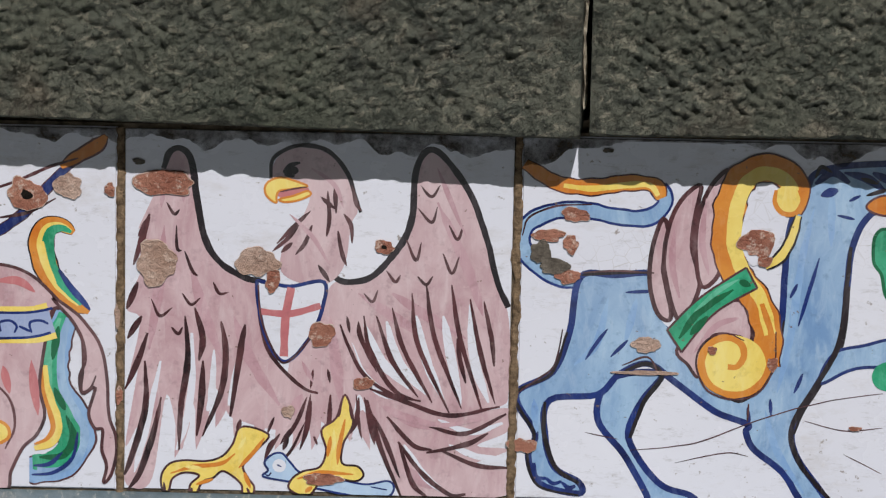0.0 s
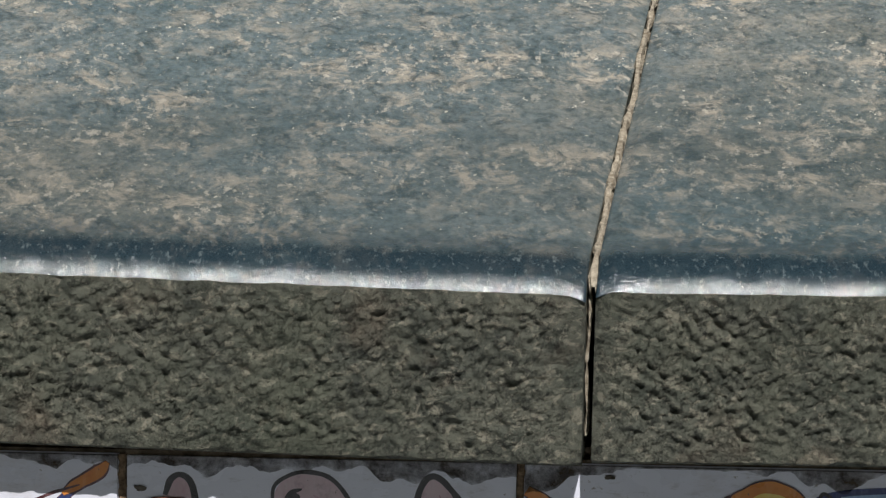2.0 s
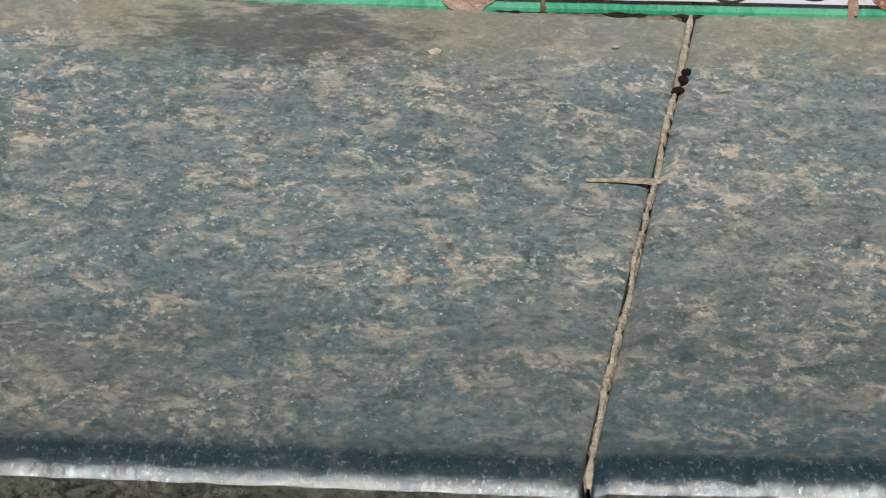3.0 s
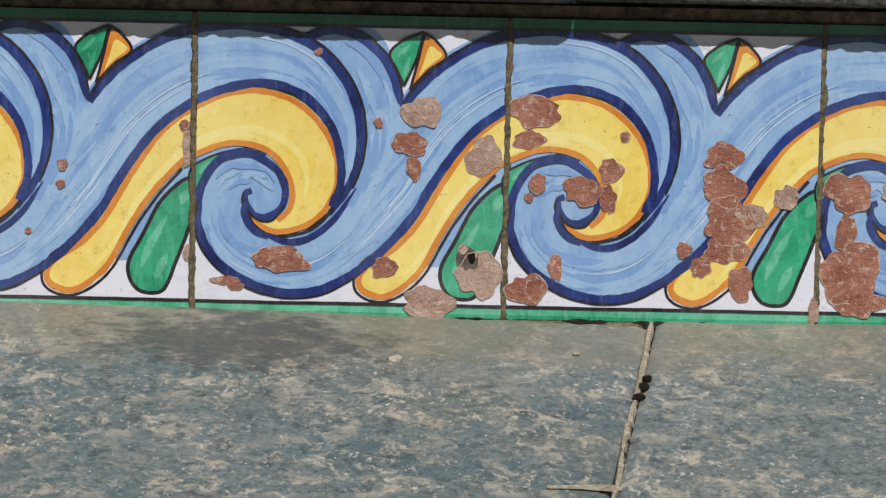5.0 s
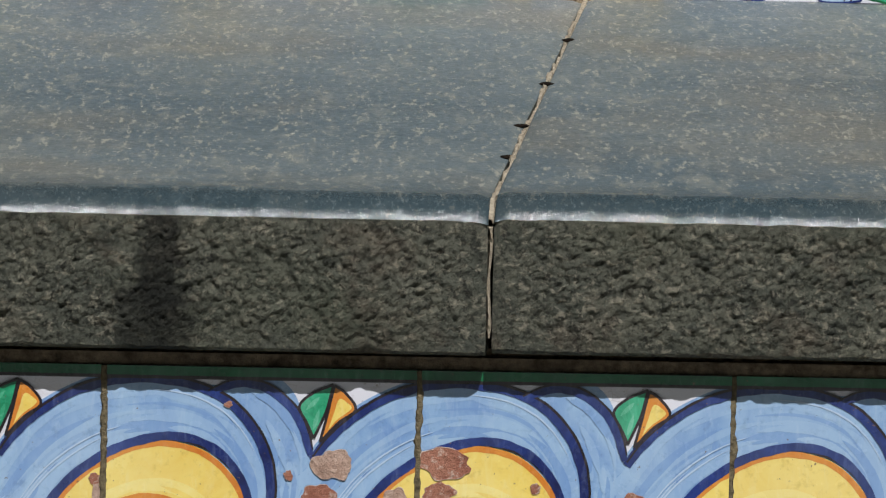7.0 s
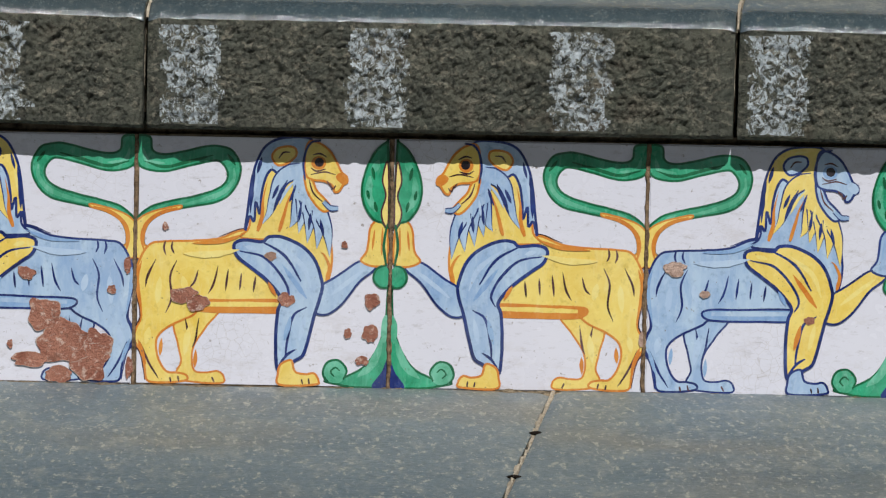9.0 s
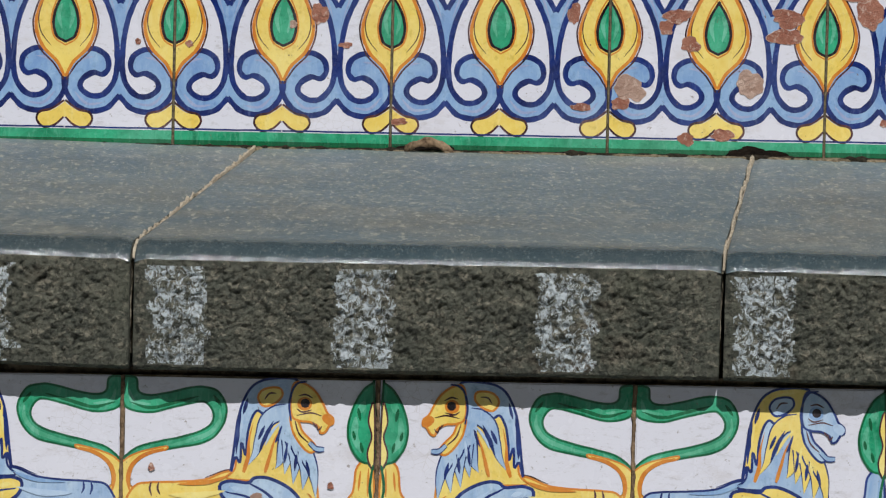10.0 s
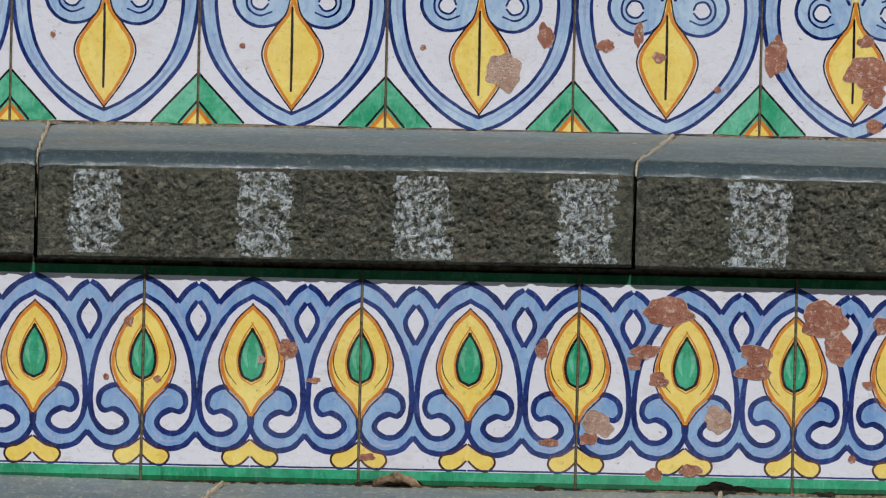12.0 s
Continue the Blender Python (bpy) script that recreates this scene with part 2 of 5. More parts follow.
MARKED = rough_stone("hammered_stone_with_worn_white_paint", 1.0)
# dark, so that the added unseen walls bounce little light
PLASTER = plain_rough("sky_block_plaster", (84, 82, 80), (60, 59, 58), 8)
PAVING = plain_rough("dusty_paving", (84, 81, 76), (54, 52, 49), 12)
GRIME = plain_rough("brown_grime", (128, 118, 108), (66, 58, 52), 160, 0.0008)
# real crumbs, and the dark of pits in the tiles put in as colour
DEBRIS_AND_PITS = plain_rough("dark_debris_and_pit_shade", (44, 34, 26), (12, 9, 7), 200)
GRIT = plain_rough("pale_grit", (214, 202, 186), (160, 146, 128), 200)


# ------------------------------------------------ small mesh helpers
def mesh_of(name, verts, faces, mats, slots=None, smooth=False):
    me = bpy.data.meshes.new(name)
    me.from_pydata(verts, [], faces)
    for m in mats:
        me.materials.append(m)
    if slots is not None:
        me.polygons.foreach_set("material_index", slots)
    me.polygons.foreach_set("use_smooth", [smooth] * len(faces))
    me.update()
    return me


def part(name, data, parent, label="", at=(0, 0, 0)):
    ob = new(name, data)
    ob.parent = parent
    ob.location = at
    if label:
        tagged(ob, label)
    return ob


def glide(pts, closed, n=6):
    """A smooth line through the points; a point given twice is a sharp corner."""
    runs, k = [], len(pts)
    corner = [i for i in range(k) if pts[i] == pts[(i + 1) % k] and (closed or i + 1 < k)]
    if closed and not corner:
        runs = [(pts, True)]
    elif closed:
        for a, b in zip(corner, corner[1:] + [corner[0] + k]):
            runs.append(([pts[i % k] for i in range(a + 1, b + 1)], False))
    else:
        cut = [-1] + corner + [k - 1]
        for a, b in zip(cut, cut[1:]):
            runs.append((pts[a + 1:b + 1], False))
    out = []
    for run, loop in runs:
        m = len(run)
        if m < 2:
            out += run
            continue
        for i in range(m if loop else m - 1):
            p1, p2 = run[i], run[(i + 1) % m]
            p0 = run[(i - 1) % m] if loop or i > 0 else (2 * p1[0] - p2[0], 2 * p1[1] - p2[1])
            p3 = run[(i + 2) % m] if loop or i + 2 < m else (2 * p2[0] - p1[0], 2 * p2[1] - p1[1])
            for j in range(n):
                t = j / n
                out.append(tuple(0.5 * (2 * b + (c - a) * t + (2 * a - 5 * b + 4 * c - d) * t * t
                                        + (3 * b - a - 3 * c + d) * t ** 3)
                                 for a, b, c, d in zip(p0, p1, p2, p3)))
        if not loop:
            out.append(run[-1])
    return out


def clip(poly, lo, hi):
    for axis, bound, keep in ((0, lo, 1), (0, hi, -1), (1, lo, 1), (1, hi, -1)):
        res = []
        for i, p in enumerate(poly):
            q = poly[i - 1]
            a, b = (q[axis] - bound) * keep >= 0, (p[axis] - bound) * keep >= 0
            if a != b:
                f = (bound - q[axis]) / (p[axis] - q[axis])
                res.append((q[0] + (p[0] - q[0]) * f, q[1] + (p[1] - q[1]) * f))
            if b:
                res.append(p)
        poly = res
        if len(poly) < 3:
            return []
    return poly


W = 0.12            # a tile's side
LEAF = 0.000013     # each brushed layer lies this far over the one below


RELIEF = {}         # how thick the paint lies on each drawing


class Drawing:
    """Brushwork on one tile. Drawing units: x0, y0 the tile's lower left corner, s its side, lean the sheet's turn."""

    def __init__(self, x0, y0, s, squash=1.0, lean=1.25):
        self.x0, self.y0, self.s, self.k = x0, y0, s, squash
        self.c, self.n = math.cos(radians(lean)), math.sin(radians(lean))
        self.verts, self.faces, self.slots, self.heights, self.top, self.wash = [], [], [], {}, 0, 0
        self.shifts, self.mirror, self.snaps = (0.0,), False, ()

    def pts(self, text):
        res = []
        for w in text.split():
            x, y = w.split(",")
            dx, dy = float(x) - self.x0, self.y0 - float(y)
            res.append(((dx * self.c - dy * self.n) / self.s, (dx * self.n + dy * self.c) / self.s / self.k))
        return res

    def put(self, polys, colour):
        """Lay one brush stroke, made of several polygons, on whatever is painted below it."""
        laid, cells = [], set()
        for turned in range(2 if self.mirror else 1):
            for j, shift in enumerate(self.shifts):
                for poly in polys:
                    way = [(2 * self.mirror - u, v) for u, v in reversed(poly)] if turned else poly
                    p = clip([(u + shift, v) for u, v in way], 0.007, 0.993)
                    if len(p) < 3:
                        continue
                    tris = tessellate_polygon([[Vector((u, v, 0)) for u, v in p]]) if len(p) > 4 else [tuple(range(len(p)))]
                    laid.append((p, tris, 0.45 * turned + 0.15 * j))
                    for tri in tris:
                        us, vs = [p[i][0] for i in tri], [p[i][1] for i in tri]
                        for a in range(int(min(us) * 64), int(max(us) * 64) + 1):
                            for b in range(int(min(vs) * 64), int(max(vs) * 64) + 1):
                                cells.add((a, b))
        if not cells:
            return
        if self.wash:
            level = self.wash
            laid = [(p, tris, 0.0) for p, tris, lift in laid]
        else:
            level = math.floor(max(self.heights.get(c, 0) for c in cells)) + 1
        self.top = max(self.top, level)
        for c in cells:
            self.heights[c] = max(level, self.heights.get(c, 0))
        for p, tris, lift in laid:
            at = len(self.verts)
            self.verts += [(u * W, -LEAF * (level + lift), v * W) for u, v in p]
            for tri in tris:
                a = sum(p[tri[i - 1]][0] * p[tri[i]][1] - p[tri[i]][0] * p[tri[i - 1]][1] for i in range(len(tri)))
                if abs(a) > 1e-9:
                    self.faces.append([at + i for i in (tri if a > 0 else tri[::-1])])
                    self.slots.append(NAMES.index(colour))

    def fill(self, colour, text, edge="", width=6, sharp=False):
        p = self.pts(text)
        for at, to in self.snaps if self.mirror else ():
            p = [(to if abs(u - at) < 0.016 else u, v) for u, v in p]
        p = p if sharp else glide(p, True)
        self.put([p], colour)
        if edge:
            self.ribbon(p + p[:1], width, edge, 0.0)
        return self

    def line(self, colour, width, text, taper=0.6, under="", rim=5):
        p = glide(self.pts(text), False, 7)
        if under:
            self.ribbon(p, width + 2 * rim, under, taper)
        self.ribbon(p, width, colour, taper)
        return self

    def lock(self, colour, width, text, under="", rim=4):
        """A pointed lock: broad at its root, sharp at its end."""
        p = glide(self.pts(text), False, 7)
        if under:
            self.ribbon(p, width + 2 * rim, under, -1)
        self.ribbon(p, width, colour, -1)
        return self

    def ribbon(self, p, width, colour, taper):
        half, m = width / self.s / 2, len(p)
        left, right = [], []
        p = [(u + 0.0011 * noise.noise(Vector((u * 24, v * 24, m))), v + 0.0011 * noise.noise(Vector((u * 24, v * 24, m + 9.5)))) for u, v in p]
        for i, q in enumerate(p):
            a, b = p[max(i - 1, 0)], p[min(i + 1, m - 1)]
            dx, dy = b[0] - a[0], b[1] - a[1]
            d = math.hypot(dx, dy) or 1
            f = i / max(m - 1, 1)
            h = half * (1 - f ** 1.6) * min(1, 0.55 + f * 4) if taper < 0 else half * (1 - taper * (abs(2 * f - 1) ** 2.2)) + (taper > 0) * half * 0.22 * noise.noise(Vector((q[0] * 30, q[1] * 30, 3)))
            left.append((q[0] - dy / d * h, q[1] + dx / d * h))
            right.append((q[0] + dy / d * h, q[1] - dx / d * h))
        self.put([[left[i], left[i + 1], right[i + 1], right[i]] for i in range(m - 1)], colour)

    def dot(self, colour, x, y, rx, ry=None):
        ry = ry or rx
        text = " ".join(f"{x + rx * math.cos(a):.1f},{y + ry * math.sin(a):.1f}" for a in [i * math.pi / 4 for i in range(8)])
        return self.fill(colour, text)

    def ticks(self, colour, width, text, taper=0.8):
        for piece in text.split("|"):
            self.line(colour, width, piece.strip(), taper)
        return self

    def streaks(self, one, two, count, colours, thin, thick, seed):
        """Brush marks that run between two guide lines."""
        rnd = random.Random(seed)
        a, b = glide(self.pts(one), False, 10), glide(self.pts(two), False, 10)
        ground = math.floor(self.top) + 1
        for k in range(count):
            self.wash = ground + 0.15 * k
            f, start, size = rnd.uniform(0.04, 0.96), rnd.uniform(0, 0.75), rnd.uniform(0.14, 0.42)
            run = []
            for i in range(26):
                t = min(0.999, start + size * i / 25)
                p, q = a[int(t * len(a))], b[int(t * len(b))]
                run.append((p[0] + (q[0] - p[0]) * f, p[1] + (q[1] - p[1]) * f))
            run = [tuple(sum(run[min(max(i + o, 0), 25)][c] for o in range(-3, 4)) / 7 for c in (0, 1)) for i in range(26)]
            self.ribbon(run, rnd.uniform(thin, thick), rnd.choice(colours), 0.95)
        self.wash = 0
        return self

    def mesh(self, name):
        me = mesh_of(name, self.verts, self.faces, list(COLOURS.values()), self.slots)
        RELIEF[me.name] = LEAF * (self.top + 2)
        return me


# ------------------------------------------------ the stair: five tiled risers under lava-stone treads
FACE = (1.917, 2.530, 3.157, 3.735, 4.340)          # the tiles' faces, from the camera's foot
FOOT = (0.0, 0.164, 0.3315, 0.5125, 0.693)          # the tiles' lower edges
EDGE = (0.1785, 0.344, 0.5063, 0.6868)              # where the nosing meets the rough front
UNDER = (0.1255, 0.2935, 0.4563, 0.6373)            # the slabs' undersides
OVER = (0.0156, 0.0150, 0.0126, 0.0096)             # how far the slabs stand out
FIRST = (-0.0976, -0.0870, -0.0823, -0.0720, -0.1720)  # left edge of tile 0 of each row
LEFT, RIGHT = -2.0, 2.0


def hammered(x, z, seed):
    """Depth of the hammered front at a place."""
    p = Vector((x * 0.86 + z * 0.5, z * 0.86 - x * 0.5, seed * 3.7))
    p += Vector((noise.noise(p * 70), noise.noise(p * 70 + Vector((5, 5, 5))), 0)) * 0.002
    pits = noise.voronoi(p * 150)[0][0] - 0.35
    b = noise.noise(p * 240 + Vector((7, 3, 1)))
    c = noise.noise(p * 450 + Vector((2, 9, 4)))
    return 0.0010 * noise.noise(p * 26) + 0.0007 * noise.noise(p * 90) - 0.0015 * pits + 0.0010 * b + 0.0013 * c + 0.0009 * noise.noise(p * 800)


def slab_data(row, fl, fr, bl, br, tip=(0.0, 0.0), step=0.001, marks=()):
    """A tread slab: fl..fr its front from left to right, bl..br its back; tip lifts the ends."""
    last = row >= len(EDGE)
    if row < 0:
        yf, top, under, yb, zb = FACE[0] - 0.613 + 0.0, -0.004, -0.055, FACE[0] + 0.03, 0.0
    elif last:
        yf, top, under, yb, zb = FACE[4] - 0.012, 0.868, 0.8185, FACE[4] + 0.65, 0.872
    else:
        yf, top, under, yb, zb = FACE[row] - OVER[row], EDGE[row], UNDER[row], FACE[row + 1] + 0.03, FOOT[row + 1]
    bend, rad = radians(55), 0.019
    lip_y, lip_z = rad * math.sin(bend), rad * (1 - math.cos(bend))
    flat = top + lip_z
    section = []                                       # y, z, kind, polish
    n = 30
    for i in range(n + 1):
        f = 1 - (1 - i / n) ** 1.5
        y = yb + (yf + lip_y - yb) * f
        section.append((y, zb - 0.0005 + (flat - zb + 0.0005) * f, 0, max(0.0, 0.35 * (1 - (y - yf - lip_y) / 0.03))))
    for i in range(1, 15):
        a = bend * i / 14
        section.append((yf + lip_y - rad * math.sin(a), flat - rad * (1 - math.cos(a)), 1, min(1.0, 0.35 + 0.9 * i / 14)))
    rows = max(8, int((top - under) / (step * 0.9)))
    for i in range(1, rows + 1):
        section.append((yf, top + (under - top) * i / rows, 2, 0.0))
    section.append((yf + 0.004, under - 0.002, 3, 0.0))
    section.append((yb, under - 0.002, 3, 0.0))
    cols = max(6, int((fr - fl) / step))
    verts, faces, slots, stripes, front = [], [], [], [[] for _ in marks], []
    m = len(section)
    for c in range(cols + 1):
        s = c / cols
        for y, z, kind, rubbed in section:
            f = min(1.0, max(0.0, (y - yf) / (yb - yf)))
            x = (fl + (bl - fl) * f) * (1 - s) + (fr + (br - fr) * f) * s
            lift = tip[0] * (1 - s) + tip[1] * s
            near_end = min(s * (fr - fl), (1 - s) * (fr - fl))
            if kind == 2:
                t = (top - z) / (top - under)
                draft = 0.010 + 0.006 * noise.noise(Vector((x * 0, z * 60, row + fl * 9)))
                soft = min(1.0, (1 - t) * 6.0 + 0.2) * min(1.0, t * 9 + 0.15) * (0.35 + 0.65 * min(1, max(0, near_end - draft * 0.5) / draft))
                y += hammered(x, z, row + 2) * soft + 0.002 * max(0, 1 - near_end / 0.003) * (0.6 + 0.8 * noise.noise(Vector((z * 130, fl, 3))))
                broken = max(0.0, noise.noise(Vector((x * 38, row * 3, 5))) - 0.2) * 0.0022 + 0.0008 * noise.noise(Vector((x * 200, row, 8)))
                if row == 0 and fl < x < fl + 0.09 and fl > 0:
                    # slanting chisel strokes beside the joint
                    y += 0.0011 * (abs(math.sin((x * 1.0 + z * 1.3) * 520 + 2.5 * noise.noise(Vector((x * 60, z * 60, 1))))) - 0.5) * soft * (1 - (x - fl) / 0.09)
                if t > 0.9:
                    z += max(0.0, broken) * (t - 0.9) * 10
                    y += max(0.0, broken) * (t - 0.9) * 8
            elif kind == 1:
                y += 0.0007 * noise.noise(Vector((x * 160, z * 60, row))) + 0.0006 * noise.noise(Vector((x * 40, 3, row)))
                z += 0.0004 * noise.noise(Vector((x * 90, 8, row))) - 0.0015 * max(0, 1 - near_end / 0.005)
            elif kind == 0:
                z += 0.0007 * noise.noise(Vector((x * 9, y * 9, row))) + 0.00018 * noise.noise(Vector((x * 70, y * 120, row)))
                z -= 0.0012 * max(0, 1 - near_end / 0.004)
            verts.append((x, y, z + lift))
    for c in range(cols):
        for k in range(m):
            a, b = c * m + k, c * m + (k + 1) % m
            face, stripe = (a + m, b + m, b, a), None
            kind = section[(k + 1) % m][2] if k + 1 < m else 3
            slot = 1 if kind >= 2 else 0
            if kind == 2 and marks:
                x, z = verts[a][0], verts[a][2]
                j = x + 0.0060 * noise.noise(Vector((x * 90, z * 160, 4))) + 0.0012 * noise.noise(Vector((x * 400, z * 400, 2)))
                for w, (p, q) in enumerate(marks):
                    if p < j < q and 0.04 < (top - z) / (top - under) < 0.97:
                        stripe = w
            if stripe is None and kind == 2:
                front.append(face)
            elif stripe is None:
                faces.append(face)
                slots.append(slot)
            else:
                stripes[stripe].append(face)
    faces.append(tuple(range(m)))
    faces.append(tuple(cols * m + k for k in range(m))[::-1])
    slots += [1, 1]
    cut = []
    for name, faces_in, mat in [("hammered_front", front, ROUGH)] + [("paint_stripe", f, MARKED) for f in stripes if f]:
        used = {v: k for k, v in enumerate(sorted({v for f in faces_in for v in f}))}
        cut.append(mesh_of(name, [verts[v] for v in used], [tuple(used[v] for v in f) for f in faces_in], [mat], None, True))
    body = mesh_of("stone_slab", verts, faces, [TREAD if row == 0 else TREAD_FINE, ROUGH], slots, True)
    body.attributes.new("polish", "FLOAT", "POINT").data.foreach_set("value", [q[3] for q in section] * (cols + 1))
    return body, cut


SLAB_LABEL = "grey lava-stone tread slab with a hammered front and polished nosing"
GAP = {0: 0.0015, 1: 0.0012}
# per row: where the joints run (front x, back x); tips: how the ends of the slabs are lifted
JOINTS = {
    -1: ((-0.62, -0.62), (-0.27, -0.27), (0.12, 0.12), (0.42, 0.42), (0.74, 0.74)),
    0: ((-0.62, -0.62), (-0.27, -0.25), (0.0414, 0.0930), (0.36, 0.38), (0.74, 0.74)),
    1: ((-0.62, -0.62), (-0.27, -0.25), (0.0586, 0.1180), (0.37, 0.40), (0.74, 0.74)),
    2: ((-0.62, -0.62), (-0.37, -0.34), (-0.0786, -0.0240), (0.1972, 0.2510), (0.49, 0.52), (0.74, 0.74)),
    3: ((-0.62, -0.62), (-0.43, -0.42), (-0.1321, -0.1475), (0.1967, 0.2560), (0.50, 0.52), (0.74, 0.74)),
    4: ((-0.62, -0.62), (-0.30, -0.30), (0.05, 0.05), (0.40, 0.40), (0.74, 0.74)),
}
# unseen lengths of the flight, slab after slab as far as the added walls
for row, seen_joints in JOINTS.items():
    inner = seen_joints[1:-1]
    left, right = [inner[0]], [inner[-1]]
    while left[-1][0] - 0.33 > LEFT + 0.1:
        left.append((left[-1][0] - 0.33, left[-1][1] - 0.33))
    while right[-1][0] + 0.33 < RIGHT - 0.1:
        right.append((right[-1][0] + 0.33, right[-1][1] + 0.33))
    JOINTS[row] = ((LEFT, LEFT), *reversed(left), *inner[1:-1], *right, (RIGHT, RIGHT))
TIPS = {(0, -0.27): (0.0045, -0.0012), (0, 0.0414): (0.0, 0.0026), (1, -0.27): (0.0005, -0.0002), (1, 0.0586): (0.0008, 0.0),
        (2, -0.37): (0.006, 0.0), (2, 0.1972): (0.0, -0.0035), (3, -0.1321): (-0.0008, 0.0008), (3, 0.1967): (0.0002, -0.002)}
MARKS = {2: ((-0.1700, -0.1355), (-0.0700, -0.0444), (0.0172, 0.0429), (0.1104, 0.1369), (0.2026, 0.2302), (0.290, 0.316)),
         3: ((-0.1136, -0.0878), (-0.0218, 0.0062), (0.0638, 0.0950), (0.1542, 0.1854), (0.2495, 0.2816), (0.340, 0.370))}
for row, joints in JOINTS.items():
    for i in range(len(joints) - 1):
        (fl, bl), (fr, br) = joints[i], joints[i + 1]
        seen = 0 <= row <= 3 and fr > -0.17 and fl < 0.36
        me, cut = slab_data(row, fl + GAP.get(row, 0.0011), fr - GAP.get(row, 0.0011), bl + GAP.get(row, 0.0011), br - GAP.get(row, 0.0011), TIPS.get((row, fl), (0, 0)),
                       0.0010 if seen else 0.012, MARKS.get(row, ()) if seen else ())
        label = "grey lava-stone tread slab with worn white paint stripes" if seen and row in MARKS else SLAB_LABEL
        slab = tagged(new("stone_slab", me), label, "stone slab", "tread slabs of the stair", "thing")
        front = part("hammered_front", cut[0], slab, "rough hammered dark stone front")
        for me in cut[1:]:
            part("paint_stripe", me, front, "worn stripe of white paint")

# plain mass of the stair below the treads, lower steps and the ground
def block(name, x0, x1, y0, y1, z0, z1, mat, label, category):
    bm = bmesh.new()
    bmesh.ops.create_cube(bm, size=1)
    bmesh.ops.scale(bm, vec=(x1 - x0, y1 - y0, z1 - z0), verts=bm.verts)
    bmesh.ops.translate(bm, vec=((x0 + x1) / 2, (y0 + y1) / 2, (z0 + z1) / 2), verts=bm.verts)
    bmesh.ops.bevel(bm, geom=list(bm.edges), offset=0.003, segments=2, affect="EDGES")
    me = bpy.data.meshes.new(name)
    bm.to_mesh(me)
    bm.free()
    me.materials.append(mat)
    return tagged(new(name, me), label, category, "", "structure")


for i in range(2):
    block("lower_step", LEFT, RIGHT, FACE[0] - 0.62 - 0.6 * (i + 1), FACE[0] - 0.58 - 0.6 * i, -0.60, -0.175 * (i + 1) - 0.004,
          PAVING, "plain grey stone step below the tiled flight", "step")
block("lower_riser", LEFT, RIGHT, FACE[0] - 0.60, FACE[0] + 0.03, -0.60, -0.058, PAVING, "plain grey stone base of the stair", "step")
ground = new("ground", mesh_of("ground", [(-900, -900, -0.53), (900, -900, -0.53), (900, 900, -0.53), (-900, 900, -0.53)],
                               [(0, 1, 2, 3)], [PAVING]))
tagged(ground, "dusty grey paving at the foot of the stair", "ground", "", "structure")

# plain walls out of view, added round the flight to block low sky light
for x0, x1, y0, y1, high in ((-2.4, -2.0, -14.0, 12.0, 7.0), (2.0, 2.4, -14.0, 12.0, 7.0), (-2.0, 2.0, -14.4, -14.0, 7.0), (-2.0, 2.0, 11.6, 12.0, 6.0)):
    block("wall_street", x0, x1, y0, y1, -0.53, high, PLASTER, "plain weathered plaster house wall along the stair street", "wall")

risers = []
for r in range(5):
    top = UNDER[r] - 0.0025 if r < 4 else 0.816
    low = FOOT[r] - 0.012
    back = FACE[r] + 0.62
    wall = block(f"wall_riser_{r + 1}", LEFT, RIGHT, FACE[r] + 0.0007, back, low if r else -0.05, top, GROUT,
                 "dark bedding mortar core of a stair riser", "riser")
    risers.append(wall)


# ------------------------------------------------ the tile and its brushwork
def tile_data():
    side, deep, soft = W - 0.0018, 0.012, 0.0006
    bm = bmesh.new()
    bmesh.ops.create_cube(bm, size=1)
    bmesh.ops.scale(bm, vec=(side, deep, side), verts=bm.verts)
    bmesh.ops.translate(bm, vec=(W / 2, deep / 2, W / 2), verts=bm.verts)
    bmesh.ops.bevel(bm, geom=[e for e in bm.edges if all(v.co.y < 0.001 for v in e.verts)], offset=soft, segments=2, affect="EDGES")
    me = bpy.data.meshes.new("tile")
    bm.to_mesh(me)
    bm.free()
    me.materials.append(WHITE)
    return me


